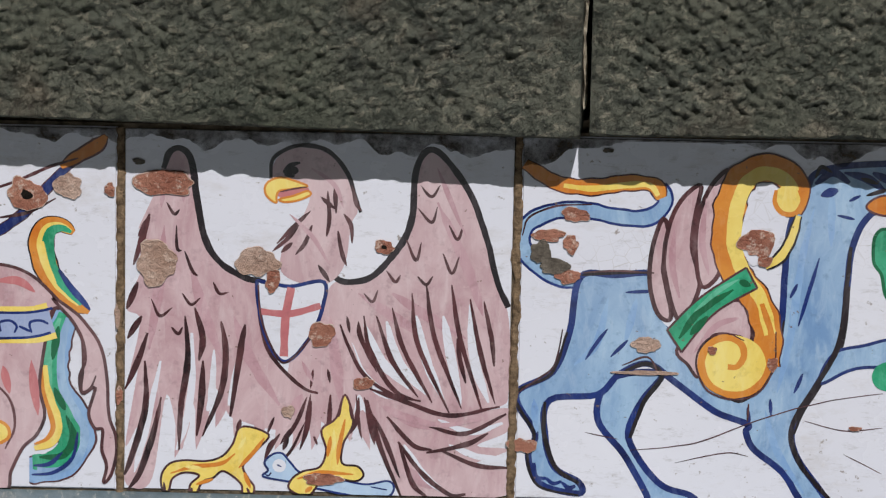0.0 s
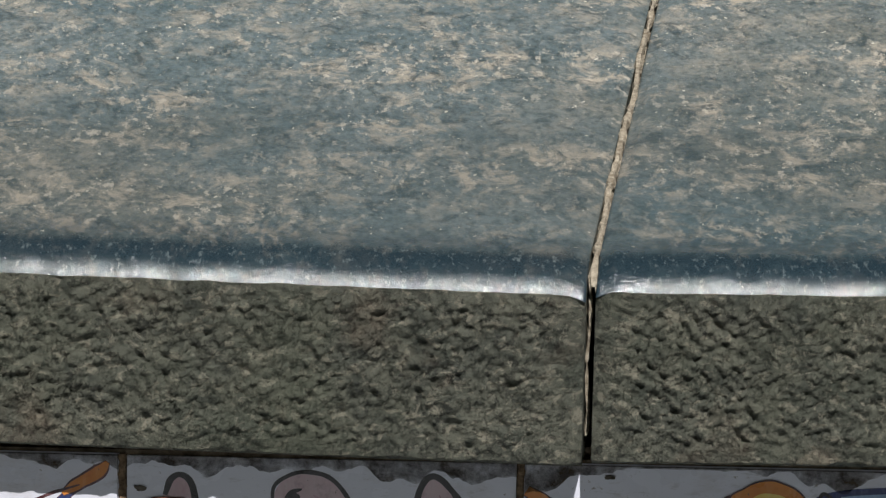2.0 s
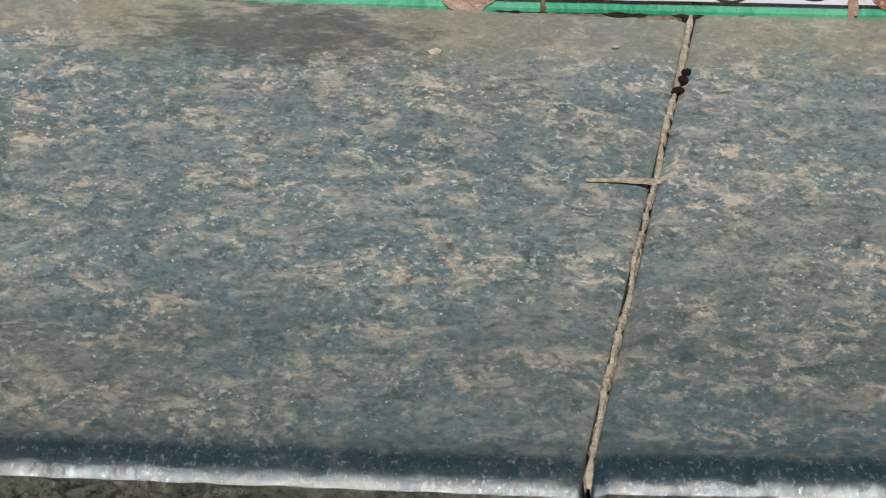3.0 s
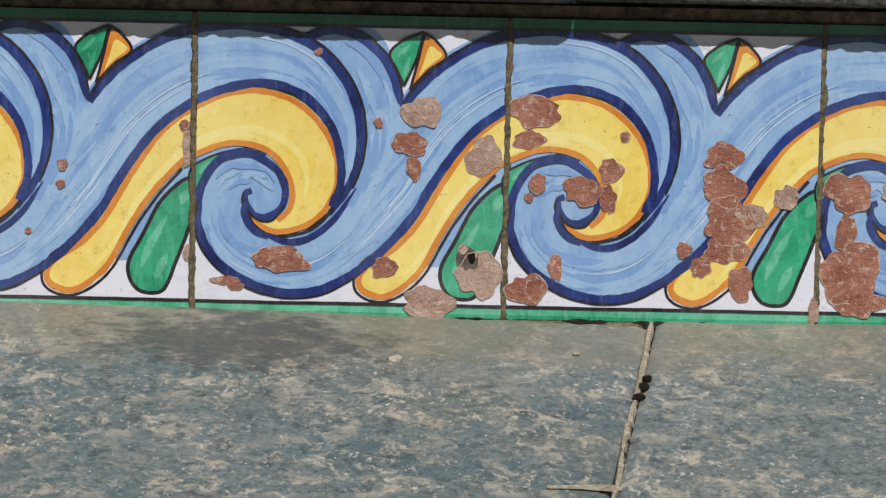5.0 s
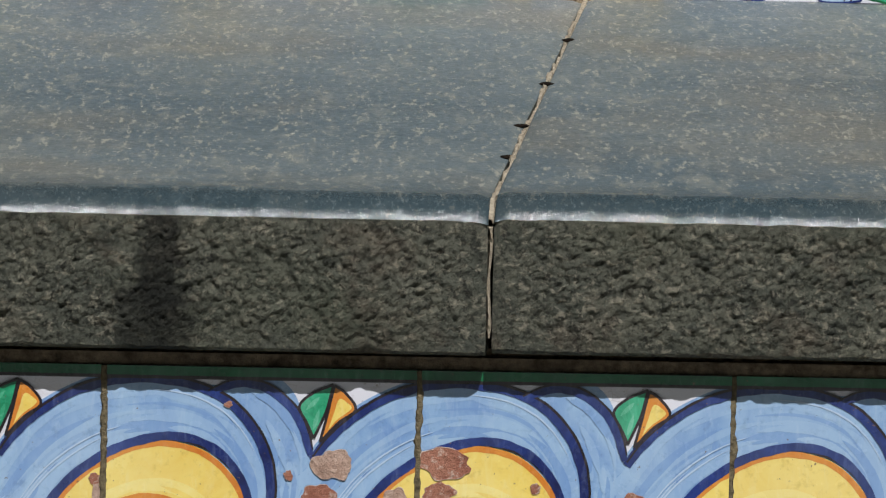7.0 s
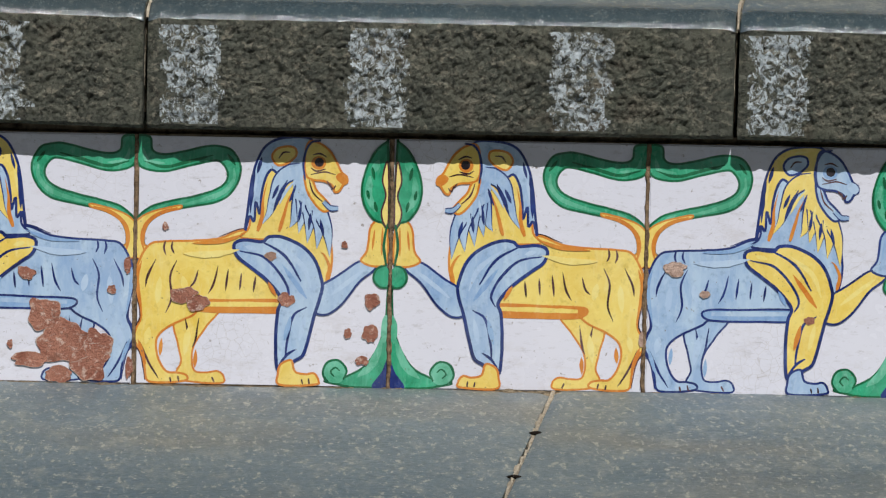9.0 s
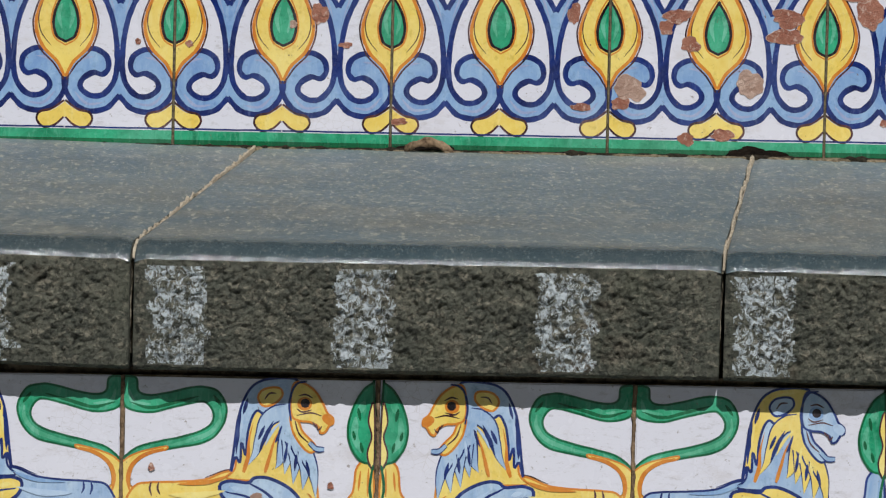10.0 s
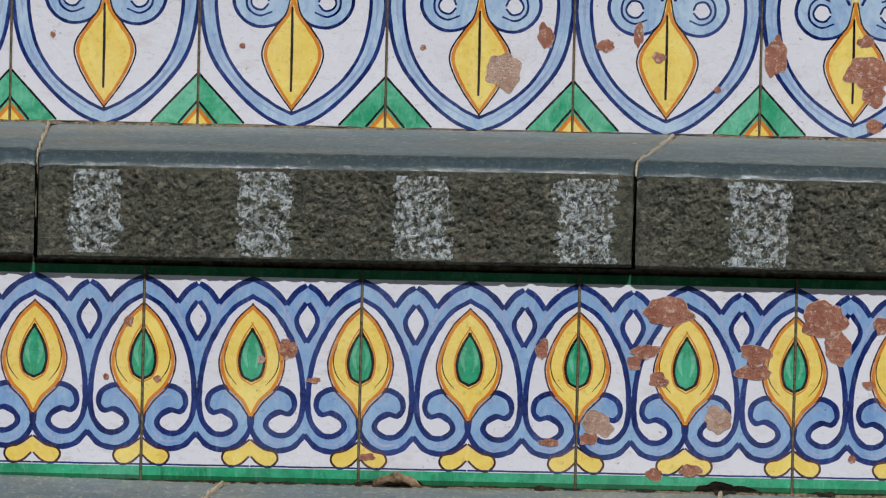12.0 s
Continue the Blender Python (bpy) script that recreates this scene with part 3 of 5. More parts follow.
def wave():
    """Blue running wave with a yellow crest, one to a tile."""
    d = Drawing(347, 524, 553, 0.972)
    d.shifts = (-1.0, 0.0, 1.0)
    d.fill("blue", "330,500 330,10 920,10 920,500", sharp=True)
    # the brush's marks in the water: over the back of the wave, through the trough, in the foam and round the eye
    crest, back = "78,432 147,383 187,343 240,250 300,190 350,155 410,130 470,124 530,136 580,172 606,225 612,280", "40,380 100,290 170,160 250,76 350,30 420,22 490,28 560,55 612,110 636,180 636,250 615,320"
    trough, slope = "372,330 374,372 396,418 436,450 482,470 530,476 580,468 634,440 684,398 730,345 762,295 800,240", "410,330 420,372 450,400 490,412 530,408 580,388 630,340 660,270 680,200 720,160 760,120 830,72"
    d.streaks(crest, back, 46, ("water_light", "water_deep", "water_light"), 5, 20, 3)
    d.streaks(trough, slope, 52, ("water_light", "water_deep", "water_light"), 5, 20, 4)
    d.streaks("560,40 620,100 652,180 655,260 620,340", "600,32 670,55 706,120 710,200 670,300", 26, ("water_light", "water_deep"), 5, 18, 5)
    d.streaks("380,330 385,290 410,262 440,255 480,262 503,300", "425,330 424,310 440,296 460,292 480,298 495,310", 14, ("water_light", "water_deep"), 4, 12, 6)
    d.streaks(crest, back, 4, ("pale",), 3, 5, 7)
    d.streaks(trough, slope, 4, ("pale",), 3, 5, 8)
    d.fill("white", "655,5 655,5 690,40 706,80 716,130 722,138 722,138 753,100 803,62 853,36 905,16 905,16 905,-25 905,-25 655,-25 655,-25")
    d.fill("white", "490,5 490,5 545,26 590,19 590,19 590,-12 490,-12 490,-12")
    d.fill("white", "545,494 600,478 650,450 700,410 790,440 850,360 893,325 905,345 915,400 950,450 1010,483 1060,500 1060,515 545,510")
    # leaf drop behind the crest
    d.fill("green", "348,282 297,320 262,382 238,425 236,452 250,478 276,486 299,478 318,436 342,375 356,335", "black", 7)
    d.fill("green", "345,290 352,262 395,240 450,230 402,254 370,288 355,325", "black", 4)
    d.ticks("mint", 16, "258,440 275,400 305,350|282,462 305,415|330,330 345,300|362,275 390,252", 0.9)
    # the crest
    d.fill("yellow", "87,443 89,466 107,481 137,485 172,468 207,433 247,363 287,308 330,262 347,250 400,229 440,226 480,238 508,266 522,304 516,336 498,354 472,358 "
           "448,342 462,364 492,381 525,379 562,366 592,338 610,298 612,258 600,213 573,174 538,144 500,129 460,123 420,127 380,140 347,157 327,170 287,203 247,258 222,298 187,353 147,393 107,418")
    d.streaks("120,460 190,410 250,320 330,230 400,195 470,190 540,220 565,280 540,340", "150,470 215,395 290,290 370,222 440,210 500,232 532,280 525,340 500,365", 16, ("straw",), 5, 13, 9)
    d.line("orange", 11, "452,346 464,362 492,376 525,374 560,361 587,335 605,297 607,258 595,216 569,178 535,149 498,134 460,128 421,132 382,145 349,162 329,174 291,207 251,262 226,302 191,357 150,398 110,422 92,445 94,464 110,476 137,480 168,464 203,430 243,360 283,304 327,259 345,246 400,224 442,221 483,233 512,262 527,303 521,338 500,357", 0.1)
    d.line("black", 5, "446,338 462,367 492,385 527,383 565,370 596,340 614,300 616,258 604,211 576,170 540,140 500,125 460,119 420,122 380,136 347,152 325,166 285,199 245,254 219,294 184,349 144,389 104,414 84,440 85,468 105,485 137,489 175,472 211,436 251,366 291,311 333,265", 0.1)
    # outlines of the water
    d.line("navy", 17, "300,38 350,23 420,15 490,21 540,35 585,63 620,106 642,155 649,205 643,255 625,300 592,345", 0.35)
    d.line("navy", 17, "170,146 200,108 250,66 300,38 350,23", 0.1)
    d.line("black", 5, "170,140 200,102 250,60 300,31 350,15 420,7 490,13 543,29 590,57 628,101 651,152 658,205 651,257 634,300", 0.3)
    d.line("navy", 15, "545,40 575,28 610,24 650,36 690,72 709,112 720,150", 0.25)
    d.line("black", 4, "540,36 575,20 612,16 655,29 696,66 716,108 723,140", 0.3)
    d.line("navy", 12, "478,380 515,394 556,388 600,355 640,300", 0.8)
    d.line("black", 7, "545,378 590,345 612,310 622,270", 0.9)
    d.line("navy", 16, "480,245 440,236 398,250 370,288 359,330 362,372 384,419 430,457 480,479 530,486 580,478 640,448 690,406 740,350 772,298 812,241 850,199 900,164 "
           "933,147 973,134 1023,127 1073,135 1118,162 1150,205 1164,250 1166,300 1150,345", 0.12)
    d.line("black", 4, "361,320 356,345 354,374 377,424 425,465 478,488 530,495 583,487 640,457", 0.1)
    # the eye of the wave
    d.line("navy", 13, "398,250 440,239 474,247 503,271 515,302 508,333 484,350 460,347 446,328 444,309 455,303", 0.3)
    d.line("black", 5, "513,330 490,357 462,353 440,326 440,308", 0.3)
    d.line("navy", 11, "446,320 442,345 458,372 484,386", 0.4)
    # leaf tip in the trough
    d.fill("green", "725,120 725,120 712,92 700,64 722,42 760,26 760,26 748,70", "black", 5)
    d.fill("orange", "736,126 736,126 746,90 762,28 762,28 782,42 799,70 770,92", "black", 5)
    d.fill("yellow", "750,106 750,106 760,78 770,52 784,58 791,69 766,88")
    d.ticks("mint", 8, "712,70 735,48|724,105 735,70", 0.8)
    d.fill("mint", "330,524 330,500 920,513 920,537", sharp=True)
    d.fill("green", "330,526 330,513 920,526 920,539", sharp=True)
    d.line("black", 6, "330,498 500,502 700,506 920,511", 0.0)
    d.fill("leaf", "330,8 330,-40 920,-27 920,21", sharp=True)
    d.line("black", 6, "330,9 500,13 700,17 920,22", 0.0)
    return d.mesh("painted_wave")


def buds():
    """Blue arcade with yellow buds, two to a tile."""
    d = Drawing(259, 743, 383, 0.997)
    c = 0.5
    d.mirror, d.shifts, d.snaps = c, (-0.5, 0.0, 0.5), ((0.5, 0.496), (0.75, 0.754))
    d.fill("blue", "452,715 452,380 560,380 560,715", sharp=True)
    d.fill("white", "455,417 455,417 490,440 518,480 538,530 545,590 540,635 520,660 497,662 480,648 485,632 503,622 520,625 530,612 525,592 "
           "505,580 480,584 462,600 453,615 453,615")
    d.line("navy", 10, "455,417 490,440 518,480 538,530 545,590 540,635 520,660 497,662 480,648 485,632 503,622 520,625 530,612 525,592 "
           "505,580 480,584 462,600 453,615", 0.15)
    d.fill("white", "549,662 549,662 525,685 490,689 465,672 452,645 452,645 452,722 452,722 549,722 549,722")
    d.line("navy", 10, "549,662 525,685 490,689 465,672 452,645 451,610", 0.15)
    d.fill("white", "455,386 455,386 490,404 517,433 517,433 533,412 552,399 552,399 552,370 552,370 455,370 455,370")
    d.line("navy", 10, "455,386 490,404 517,433", 0.1)
    d.line("navy", 10, "517,433 533,412 552,399", 0.1)
    d.fill("white", "550,430 550,430 534,461 534,461 550,499 550,499", sharp=True)
    d.line("navy", 9, "551,430 534,461 551,500", 0.1)
    d.ticks("lilac", 5, "470,400 505,430 528,475 543,520|470,655 490,676 520,675|470,610 485,597 505,594|535,440 545,420", 0.9)
    d.fill("yellow", "455,433 455,433 485,465 505,510 509,545 495,580 470,605 454,630 454,630")
    d.line("orange", 6, "455,436 484,467 503,511 507,545 493,578 468,603 454,628", 0.1)
    d.line("brown", 3, "456,431 487,464 508,510 512,545 498,582 473,607 455,634", 0.1)
    d.line("brown", 2, "497,500 503,525 498,552 480,575", 0.6)
    d.fill("green", "455,475 455,475 470,503 475,532 469,556 454,567 454,567")
    d.ticks("mint", 7, "462,545 468,520 462,500", 0.8)
    d.line("black", 5, "455,474 471,503 477,532 471,557 454,568", 0.1)
    d.line("orange", 3, "455,464 473,496 481,530 474,560 454,574", 0.3)
    d.fill("yellow", "453,672 453,672 473,688 494,694 498,706 486,717 468,712 453,698 453,698")
    d.line("brown", 4, "453,670 474,686 495,692 500,706 487,719 468,714 453,700", 0.1)
    d.line("navy", 3, "452,717 500,718 560,719.4", 0.0)
    d.fill("green", "452,748 452,720 560,722.4 560,750", sharp=True)
    d.fill("leaf", "452,748 452,736 560,738.4 560,750", sharp=True)
    d.fill("leaf", "452,384 452,345 560,347 560,386.4", sharp=True)
    return d.mesh("painted_buds")


def hearts():
    """Blue hearts with a yellow leaf between green corner chevrons."""
    d = Drawing(349, 219, 331, 1.0)
    d.mirror, d.snaps = 0.5, ((0.5, 0.496),)
    d.fill("powder", "515,224 515,224 560,206 610,166 655,111 676,52 681,-20 660,-75 600,-105 540,-90 514,-50 514,-50")
    d.fill("white", "514,198 514,198 550,182 600,145 635,96 652,40 655,-15 640,-55 600,-78 555,-70 514,-30 514,-30")
    d.line("navy", 7, "515,224 560,206 610,166 655,111 676,52 681,-20 660,-75 600,-105 540,-90 514,-50", 0.1)
    d.line("navy", 6, "514,199 550,182 600,145 635,96 652,40 655,-15 640,-55 600,-78 555,-70 514,-30", 0.1)
    d.ticks("lilac", 5, "530,204 590,168 640,112 664,50|664,40 668,0 662,-30", 0.9)
    d.dot("powder", 572, 0, 54, 46)
    d.line("navy", 6, "530,25 550,42 580,47 608,34 624,8 620,-20 600,-40 570,-46 545,-36 530,-14", 0.2)
    d.line("navy", 4, "556,20 580,28 600,14 600,-10 585,-24 565,-20", 0.3)
    d.dot("white", 578, 2, 15, 14)
    d.line("navy", 4, "563,2 570,-10 585,-12 594,2 588,14 574,17 563,6", 0.1)
    d.fill("yellow", "513,193 513,193 545,150 566,108 566,80 548,50 528,20 520,-20 513,-45 513,-45")
    d.line("orange", 6, "513,190 543,148 563,107 563,80 546,50 526,20 518,-20", 0.2)
    d.line("black", 3, "513,196 547,151 569,108 569,80 550,48 531,20 523,-20", 0.2)
    d.mirror = False
    d.line("black", 5, "517,10 516,80 514,160", 0.3)
    d.mirror = 0.5
    d.fill("mint", "683,133 683,133 650,168 600,219 600,219 650,223 650,223 683,190 683,190", sharp=True)
    d.line("black", 4, "684,131 650,166 598,219", 0.1)
    d.fill("orange", "683,188 683,188 652,222 652,222 683,224", sharp=True)
    d.fill("yellow", "683,198 683,198 662,222 662,222 683,224", sharp=True)
    d.line("black", 4, "684,178 665,200 646,222", 0.1)
    return d.mesh("painted_hearts")


def lion(body, mane, shade, trim, flip):
    """A heraldic beast beside half a plant; plain brushed shapes."""
    d = Drawing(241, 623, 450, 0.99)
    if flip:
        plain = d.pts
        d.pts = lambda text: [(1 - u, v) for u, v in plain(text)]
    # tail
    d.fill("green", "250,186 250,222 262,240 300,246 345,236 385,228 400,232 410,250 404,268 385,280 350,290 310,298 275,308 250,328 244,345 246,385 248,396 262,402 272,392 "
           "270,380 262,372 264,350 275,332 300,318 345,308 390,300 415,285 430,260 432,235 418,210 395,202 370,203 330,212 295,216 278,208 274,186", "leaf", 4)
    d.ticks("mint", 8, "421,240 420,262 400,284 360,298 320,306|262,205 270,228 300,232|300,305 272,322", 0.8)
    d.ticks("leaf", 6, "262,228 300,238 345,228 385,218|410,216 424,236", 0.8)
    d.fill("yellow", "262,402 248,396 246,385 244,345 253,330 276,317 325,306 325,312 300,318 275,332 264,350 262,372 270,380 272,392", "orange", 3)
    d.line("orange", 6, "322,310 290,319 266,338 258,362 262,385", 0.6)
    d.line("brown", 2.4, "262,403 247,396 244,370 245,342", 0.5)
    # hind legs, trunk
    d.fill(body, "318,505 321,550 326,580 318,600 330,614 395,619 401,607 390,598 370,600 350,597 345,575 350,550 370,520 392,488", trim, 3.5)
    d.fill(body, "272,374 300,369 350,368 395,364 438,350 475,366 500,430 512,470 500,484 440,482 372,482 345,500 310,516 288,532 282,552 288,580 301,598 318,600 334,604 336,613 "
           "310,617 280,617 265,612 262,590 257,565 244,541 248,520 256,500 251,460 246,430 255,400", trim, 4)
    d.line("brown" if body == "yellow" else "navy", 2.4, "395,361 438,347 470,362", 0.6)
    d.line("brown" if body == "yellow" else "navy", 2.4, "243,430 249,462 254,500 245,520 241,542 254,567 259,592 262,613", 0.5)
    d.fill(shade, "350,474 420,473 498,473 512,480 508,494 440,494 360,491", trim, 4)
    d.line(body, 9, "362,480 430,480 500,481", 0.3)
    # neck and mane
    d.fill(body, "432,362 447,345 452,300 465,258 490,238 540,245 550,290 580,316 588,350 593,396 589,428 578,454 566,412 540,386 505,366 470,366", trim, 4)
    d.fill(mane, "440,350 446,305 452,262 462,228 480,200 510,188 556,190 548,215 545,250 530,246 500,250 486,244 475,262 469,290 466,322 459,300 456,334 448,325", "navy", 4.5)
    for text, wide in (("540,240 507,258 493,290 483,318 468,342", 27), ("545,255 534,300 527,330 518,346", 24), ("546,258 542,310 534,356", 32),
                       ("548,275 554,325 549,374", 30), ("556,292 570,340 566,384", 27), ("566,306 584,350 589,398", 24)):
        d.lock(mane, wide, text, "navy", 3.2)
    d.fill(mane, "528,250 548,246 552,285 566,310 560,316 540,300 526,290")
    d.ticks("navy", 6, "515,262 500,290 490,318|530,270 518,300|540,300 534,335|556,320 552,350|572,330 578,360|458,245 452,290 449,320|470,222 462,250|500,270 488,295", 0.85)
    d.ticks("pale" if mane == "powder" else "straw", 5, "530,262 512,282 500,305|545,290 540,320|560,315 564,340|462,250 456,290|505,198 530,196", 0.9)
    d.lock("orange", 8, "462,352 470,325 472,296 480,262")
    d.lock("orange", 7, "500,352 508,325 516,298 524,280")
    d.lock("orange", 7, "583,440 588,415 580,395 572,388")
    # head
    d.fill(body, "488,222 496,208 512,203 528,206 530,219 516,232 498,236", trim, 4)
    d.line("brown", 3, "500,224 508,214 520,213", 0.5)
    d.fill(body, "545,252 549,280 563,304 578,317 588,314 590,308 580,295 566,280 558,262", trim, 4)
    d.fill(body, "552,196 572,198 590,212 602,232 610,248 619,256 620,266 613,270 606,281 598,283 594,272 580,264 562,262 548,254 545,228", trim, 4)
    d.line("navy", 4.5, "546,262 543,235 548,210 558,196 574,193", 0.4)
    d.dot("orange" if body == "yellow" else "blue", 570, 232, 13, 12)
    d.dot("black", 571, 231, 8, 8)
    d.fill("orange" if body == "yellow" else "pale", "606,250 616,253 621,262 614,270 604,264 600,256")
    d.ticks("brown", 3, "556,252 580,248 600,253|590,268 594,278 600,272|584,264 590,272|560,218 572,216 584,222|553,262 560,284 576,300|556,240 566,246 582,243", 0.6)
    d.line("sky", 7, "578,300 590,311 604,312", 0.3, "navy", 2)
    # foreleg and shoulder
    d.fill(mane, "574,448 600,432 645,404 670,416 640,442 612,478 585,498 562,494 566,470", "navy", 4)
    d.line("pale" if mane == "powder" else "straw", 8, "590,465 620,442 650,420", 0.7)
    d.fill(mane, "421,374 440,367 470,370 482,362 505,362 540,378 562,402 573,432 575,456 562,498 551,540 541,570 526,580 512,590 496,594 493,545 497,492 503,470 480,440 450,415 426,396", "navy", 6)
    d.ticks("navy", 5, "430,386 470,396 500,425 516,458 508,478|470,370 510,395 538,440|548,485 525,500 514,540 510,575|497,590 512,570 528,560", 0.6)
    d.ticks("pale" if mane == "powder" else "straw", 9, "500,378 540,412 556,452|545,500 535,545|440,378 460,384", 0.9)
    d.ticks("blue" if mane == "powder" else "orange", 9, "505,410 530,445 548,470|520,500 508,545", 0.9)
    d.fill(body, "644,404 655,385 660,348 672,334 688,338 690,405 668,414", trim, 4)
    d.ticks("orange" if body == "yellow" else "blue", 4, "668,350 664,385|682,345 680,395", 0.7)
    d.fill(body, "497,602 502,586 520,579 527,599 545,604 560,602 568,614 562,622 500,622", trim, 4)
    d.ticks("brown", 3, "540,621 538,612|552,621 551,611|322,616 320,606|308,617 306,608|384,617 380,608", 0.3)
    # muscles
    d.ticks("brown" if body == "yellow" else "navy", 4, "300,368 297,380 300,393|313,368 311,380 315,391|283,400 268,430 264,450|320,402 308,430 310,468 299,495|357,420 351,440 342,450|"
            "392,412 385,442 374,462|410,418 405,456|433,425 430,455|458,430 454,458|254,545 268,580 286,610|334,505 338,532 331,556|358,504 352,540 346,556", 0.8)
    d.ticks("orange" if body == "yellow" else "blue", 7, "258,402 250,436 258,500|292,540 289,570|345,372 400,369 440,356|250,540 264,585|352,560 350,592|480,440 494,466", 0.9)
    d.ticks("straw" if body == "yellow" else "pale", 12, "330,390 380,392 430,384|290,430 284,480|330,430 336,460|340,520 332,570|270,520 264,550", 0.95)
    # half plant at the joint
    d.fill("green", "690,196 672,210 655,240 646,275 650,305 665,330 681,337 692,337 692,196", "leaf", 4)
    d.ticks("mint", 13, "660,255 658,290 670,318|676,228 664,250", 0.8)
    d.ticks("leaf", 6, "668,300 672,318|664,240 668,262|655,280 658,296", 0.7)
    d.fill("straw", "692,232 682,262 688,290 680,318 684,338 692,338", "brown", 3)
    d.fill("green", "692,452 687,510 674,555 650,590 622,606 604,612 578,616 622,626 660,628 692,632", "leaf", 4)
    d.ticks("mint", 14, "682,540 664,585 636,610|688,500 684,550", 0.8)
    d.fill("navy", "692,575 680,600 662,627 692,632")
    d.dot("mint", 597, 600, 20, 21)
    d.line("leaf", 4, "612,614 618,597 604,580 584,583 576,602 586,618 606,622", 0.2)
    d.line("leaf", 3, "606,598 598,592 590,600 596,608", 0.4)
    d.dot("green", 681, 432, 15, 20)
    d.line("leaf", 4, "690,412 672,418 666,436 676,450 690,452", 0.3)
    d.line("leaf", 5, "690,340 684,378 688,412", 0.3)
    return d.mesh("painted_beast")


def eagle():
    d = Drawing(213, 876, 697, 0.937)
    d.fill("pink", "330,268 350,292 360,360 375,430 400,470 440,492 475,500 467,560 482,620 520,665 556,692 545,770 505,765 470,760 425,745 "
           "408,735 385,690 365,770 340,705 325,800 300,700 272,850 235,868 222,840 246,760 225,790 250,650 228,690 255,570 232,545 262,470 245,470 266,400 255,405 288,335 302,288")
    d.fill("pink", "745,292 760,270 792,282 832,342 860,420 886,500 906,570 906,690 890,722 800,737 715,708 655,662 620,600 560,640 580,540 600,500 660,490 712,440 736,390 741,330")
    d.fill("pink", "560,520 620,590 660,690 720,715 800,740 905,725 906,765 850,792 906,800 840,828 906,835 906,880 800,890 690,890 655,790 630,740 600,760 560,745 540,770 548,690 515,660")
    d.fill("white", "640,700 660,745 680,800 700,850 715,890 640,890 600,830 625,760")
    d.fill("pink", "655,690 700,760 735,800 730,890 715,890 690,830 665,770")
    d.ticks("mauve", 20, "300,400 290,500 270,620|345,470 370,560 400,640|420,560 450,640 500,720|640,520 700,560 760,600|780,360 830,470 860,560|700,520 760,560 830,600|"
            "590,560 600,640 610,720|540,700 520,740|680,720 740,750 800,760|720,830 770,870", 0.9)
    for text in ("430,720 425,745 418,775", "470,735 462,765 455,790", "510,740 500,775 490,800", "540,735 532,775 520,805", "560,740 562,770 556,800", "585,735 590,760 588,790",
                 "615,730 622,760 624,785", "640,730 650,765 660,800", "400,700 395,730 385,760", "365,720 358,760 350,800", "330,740 322,780 312,815"):
        d.lock("pink", 26, text)
    # white gaps between the quills
    d.ticks("white", 13, "346,590 345,680 330,760 315,800|290,640 262,760 240,840|385,620 380,700 372,730|425,640 418,690 410,720|232,620 250,560|228,720 246,640|240,500 256,450|"
            "720,790 760,850 800,882|800,790 850,812 900,815|780,745 840,768 895,752", 0.75)
    d.ticks("white", 18, "650,575 680,640 730,690|690,570 710,640 760,700|742,560 760,640 790,710|790,560 805,640 820,720|838,540 845,640 870,715", 0.75)
    d.ticks("brown", 12, "335,560 338,640 325,720 320,800|290,705 275,770 250,840 228,872|352,545 365,600 358,640|398,570 405,620 398,690 362,775|365,640 362,700 352,775|"
            "262,640 262,720 240,800 222,845|232,600 258,560|226,690 250,640 268,590|440,575 432,620 412,740|245,470 262,420 275,380|232,548 252,500|255,420 275,385", 0.75)
    d.ticks("brown", 9, "650,560 660,620 700,690 745,712|672,560 700,640 745,705|700,545 720,620 770,715|735,520 745,610 800,733|760,505 775,600 822,725|805,505 820,600 858,728|"
            "838,530 850,600 862,650 882,718|862,535 875,600 880,650|640,570 645,600 672,660|815,600 820,640 830,680", 0.75)
    d.ticks("brown", 9, "660,690 720,712 800,738 890,722|765,758 830,770 902,735|760,805 830,790 870,770|785,800 850,828 905,832|710,785 750,840 800,880 830,880|655,710 680,800 715,885|712,790 735,860 760,885|690,740 735,790 770,800", 0.6)
    d.line("black", 12, "300,300 312,272 332,266 350,288 358,350 372,425 400,468 440,492 476,500", 0.2)
    d.line("black", 12, "605,460 590,470 598,490 622,500 665,490 712,440 735,390 740,320 752,280 772,268 800,290 840,350 868,430 885,500 905,545", 0.2)
    d.line("brown", 7, "470,500 466,560 480,620 510,660 545,690 568,698", 0.4)
    d.line("brown", 7, "608,575 625,620 650,665 700,700 750,712", 0.5)
    # neck and head
    d.fill("pink", "490,320 500,282 540,262 590,270 625,310 640,370 628,400 618,465 592,500 550,505 505,482 512,430 545,382 556,340 520,330")
    d.line("black", 8, "488,318 492,285 518,266 552,260 592,272 622,308 636,350 645,378", 0.3)
    d.ticks("brown", 8, "630,330 638,362 648,376|615,380 628,400 630,432|605,410 612,450 620,472|600,330 602,380|575,350 600,372|558,375 530,400 498,432|540,395 520,420 490,446|525,430 505,448|560,400 548,430 530,452|588,340 590,390 585,420|570,470 590,500", 0.8)
    d.fill("rose", "500,342 525,336 552,334 552,344 528,350 506,352")
    d.fill("yellow", "478,332 486,322 505,316 530,322 552,331 526,336 504,339 498,348 497,360 486,354 479,344", "orange", 4)
    d.fill("yellow", "503,354 528,348 552,340 557,347 536,356 512,359", "orange", 4)
    d.line("brown", 3, "504,341 528,336 552,333", 0.5)
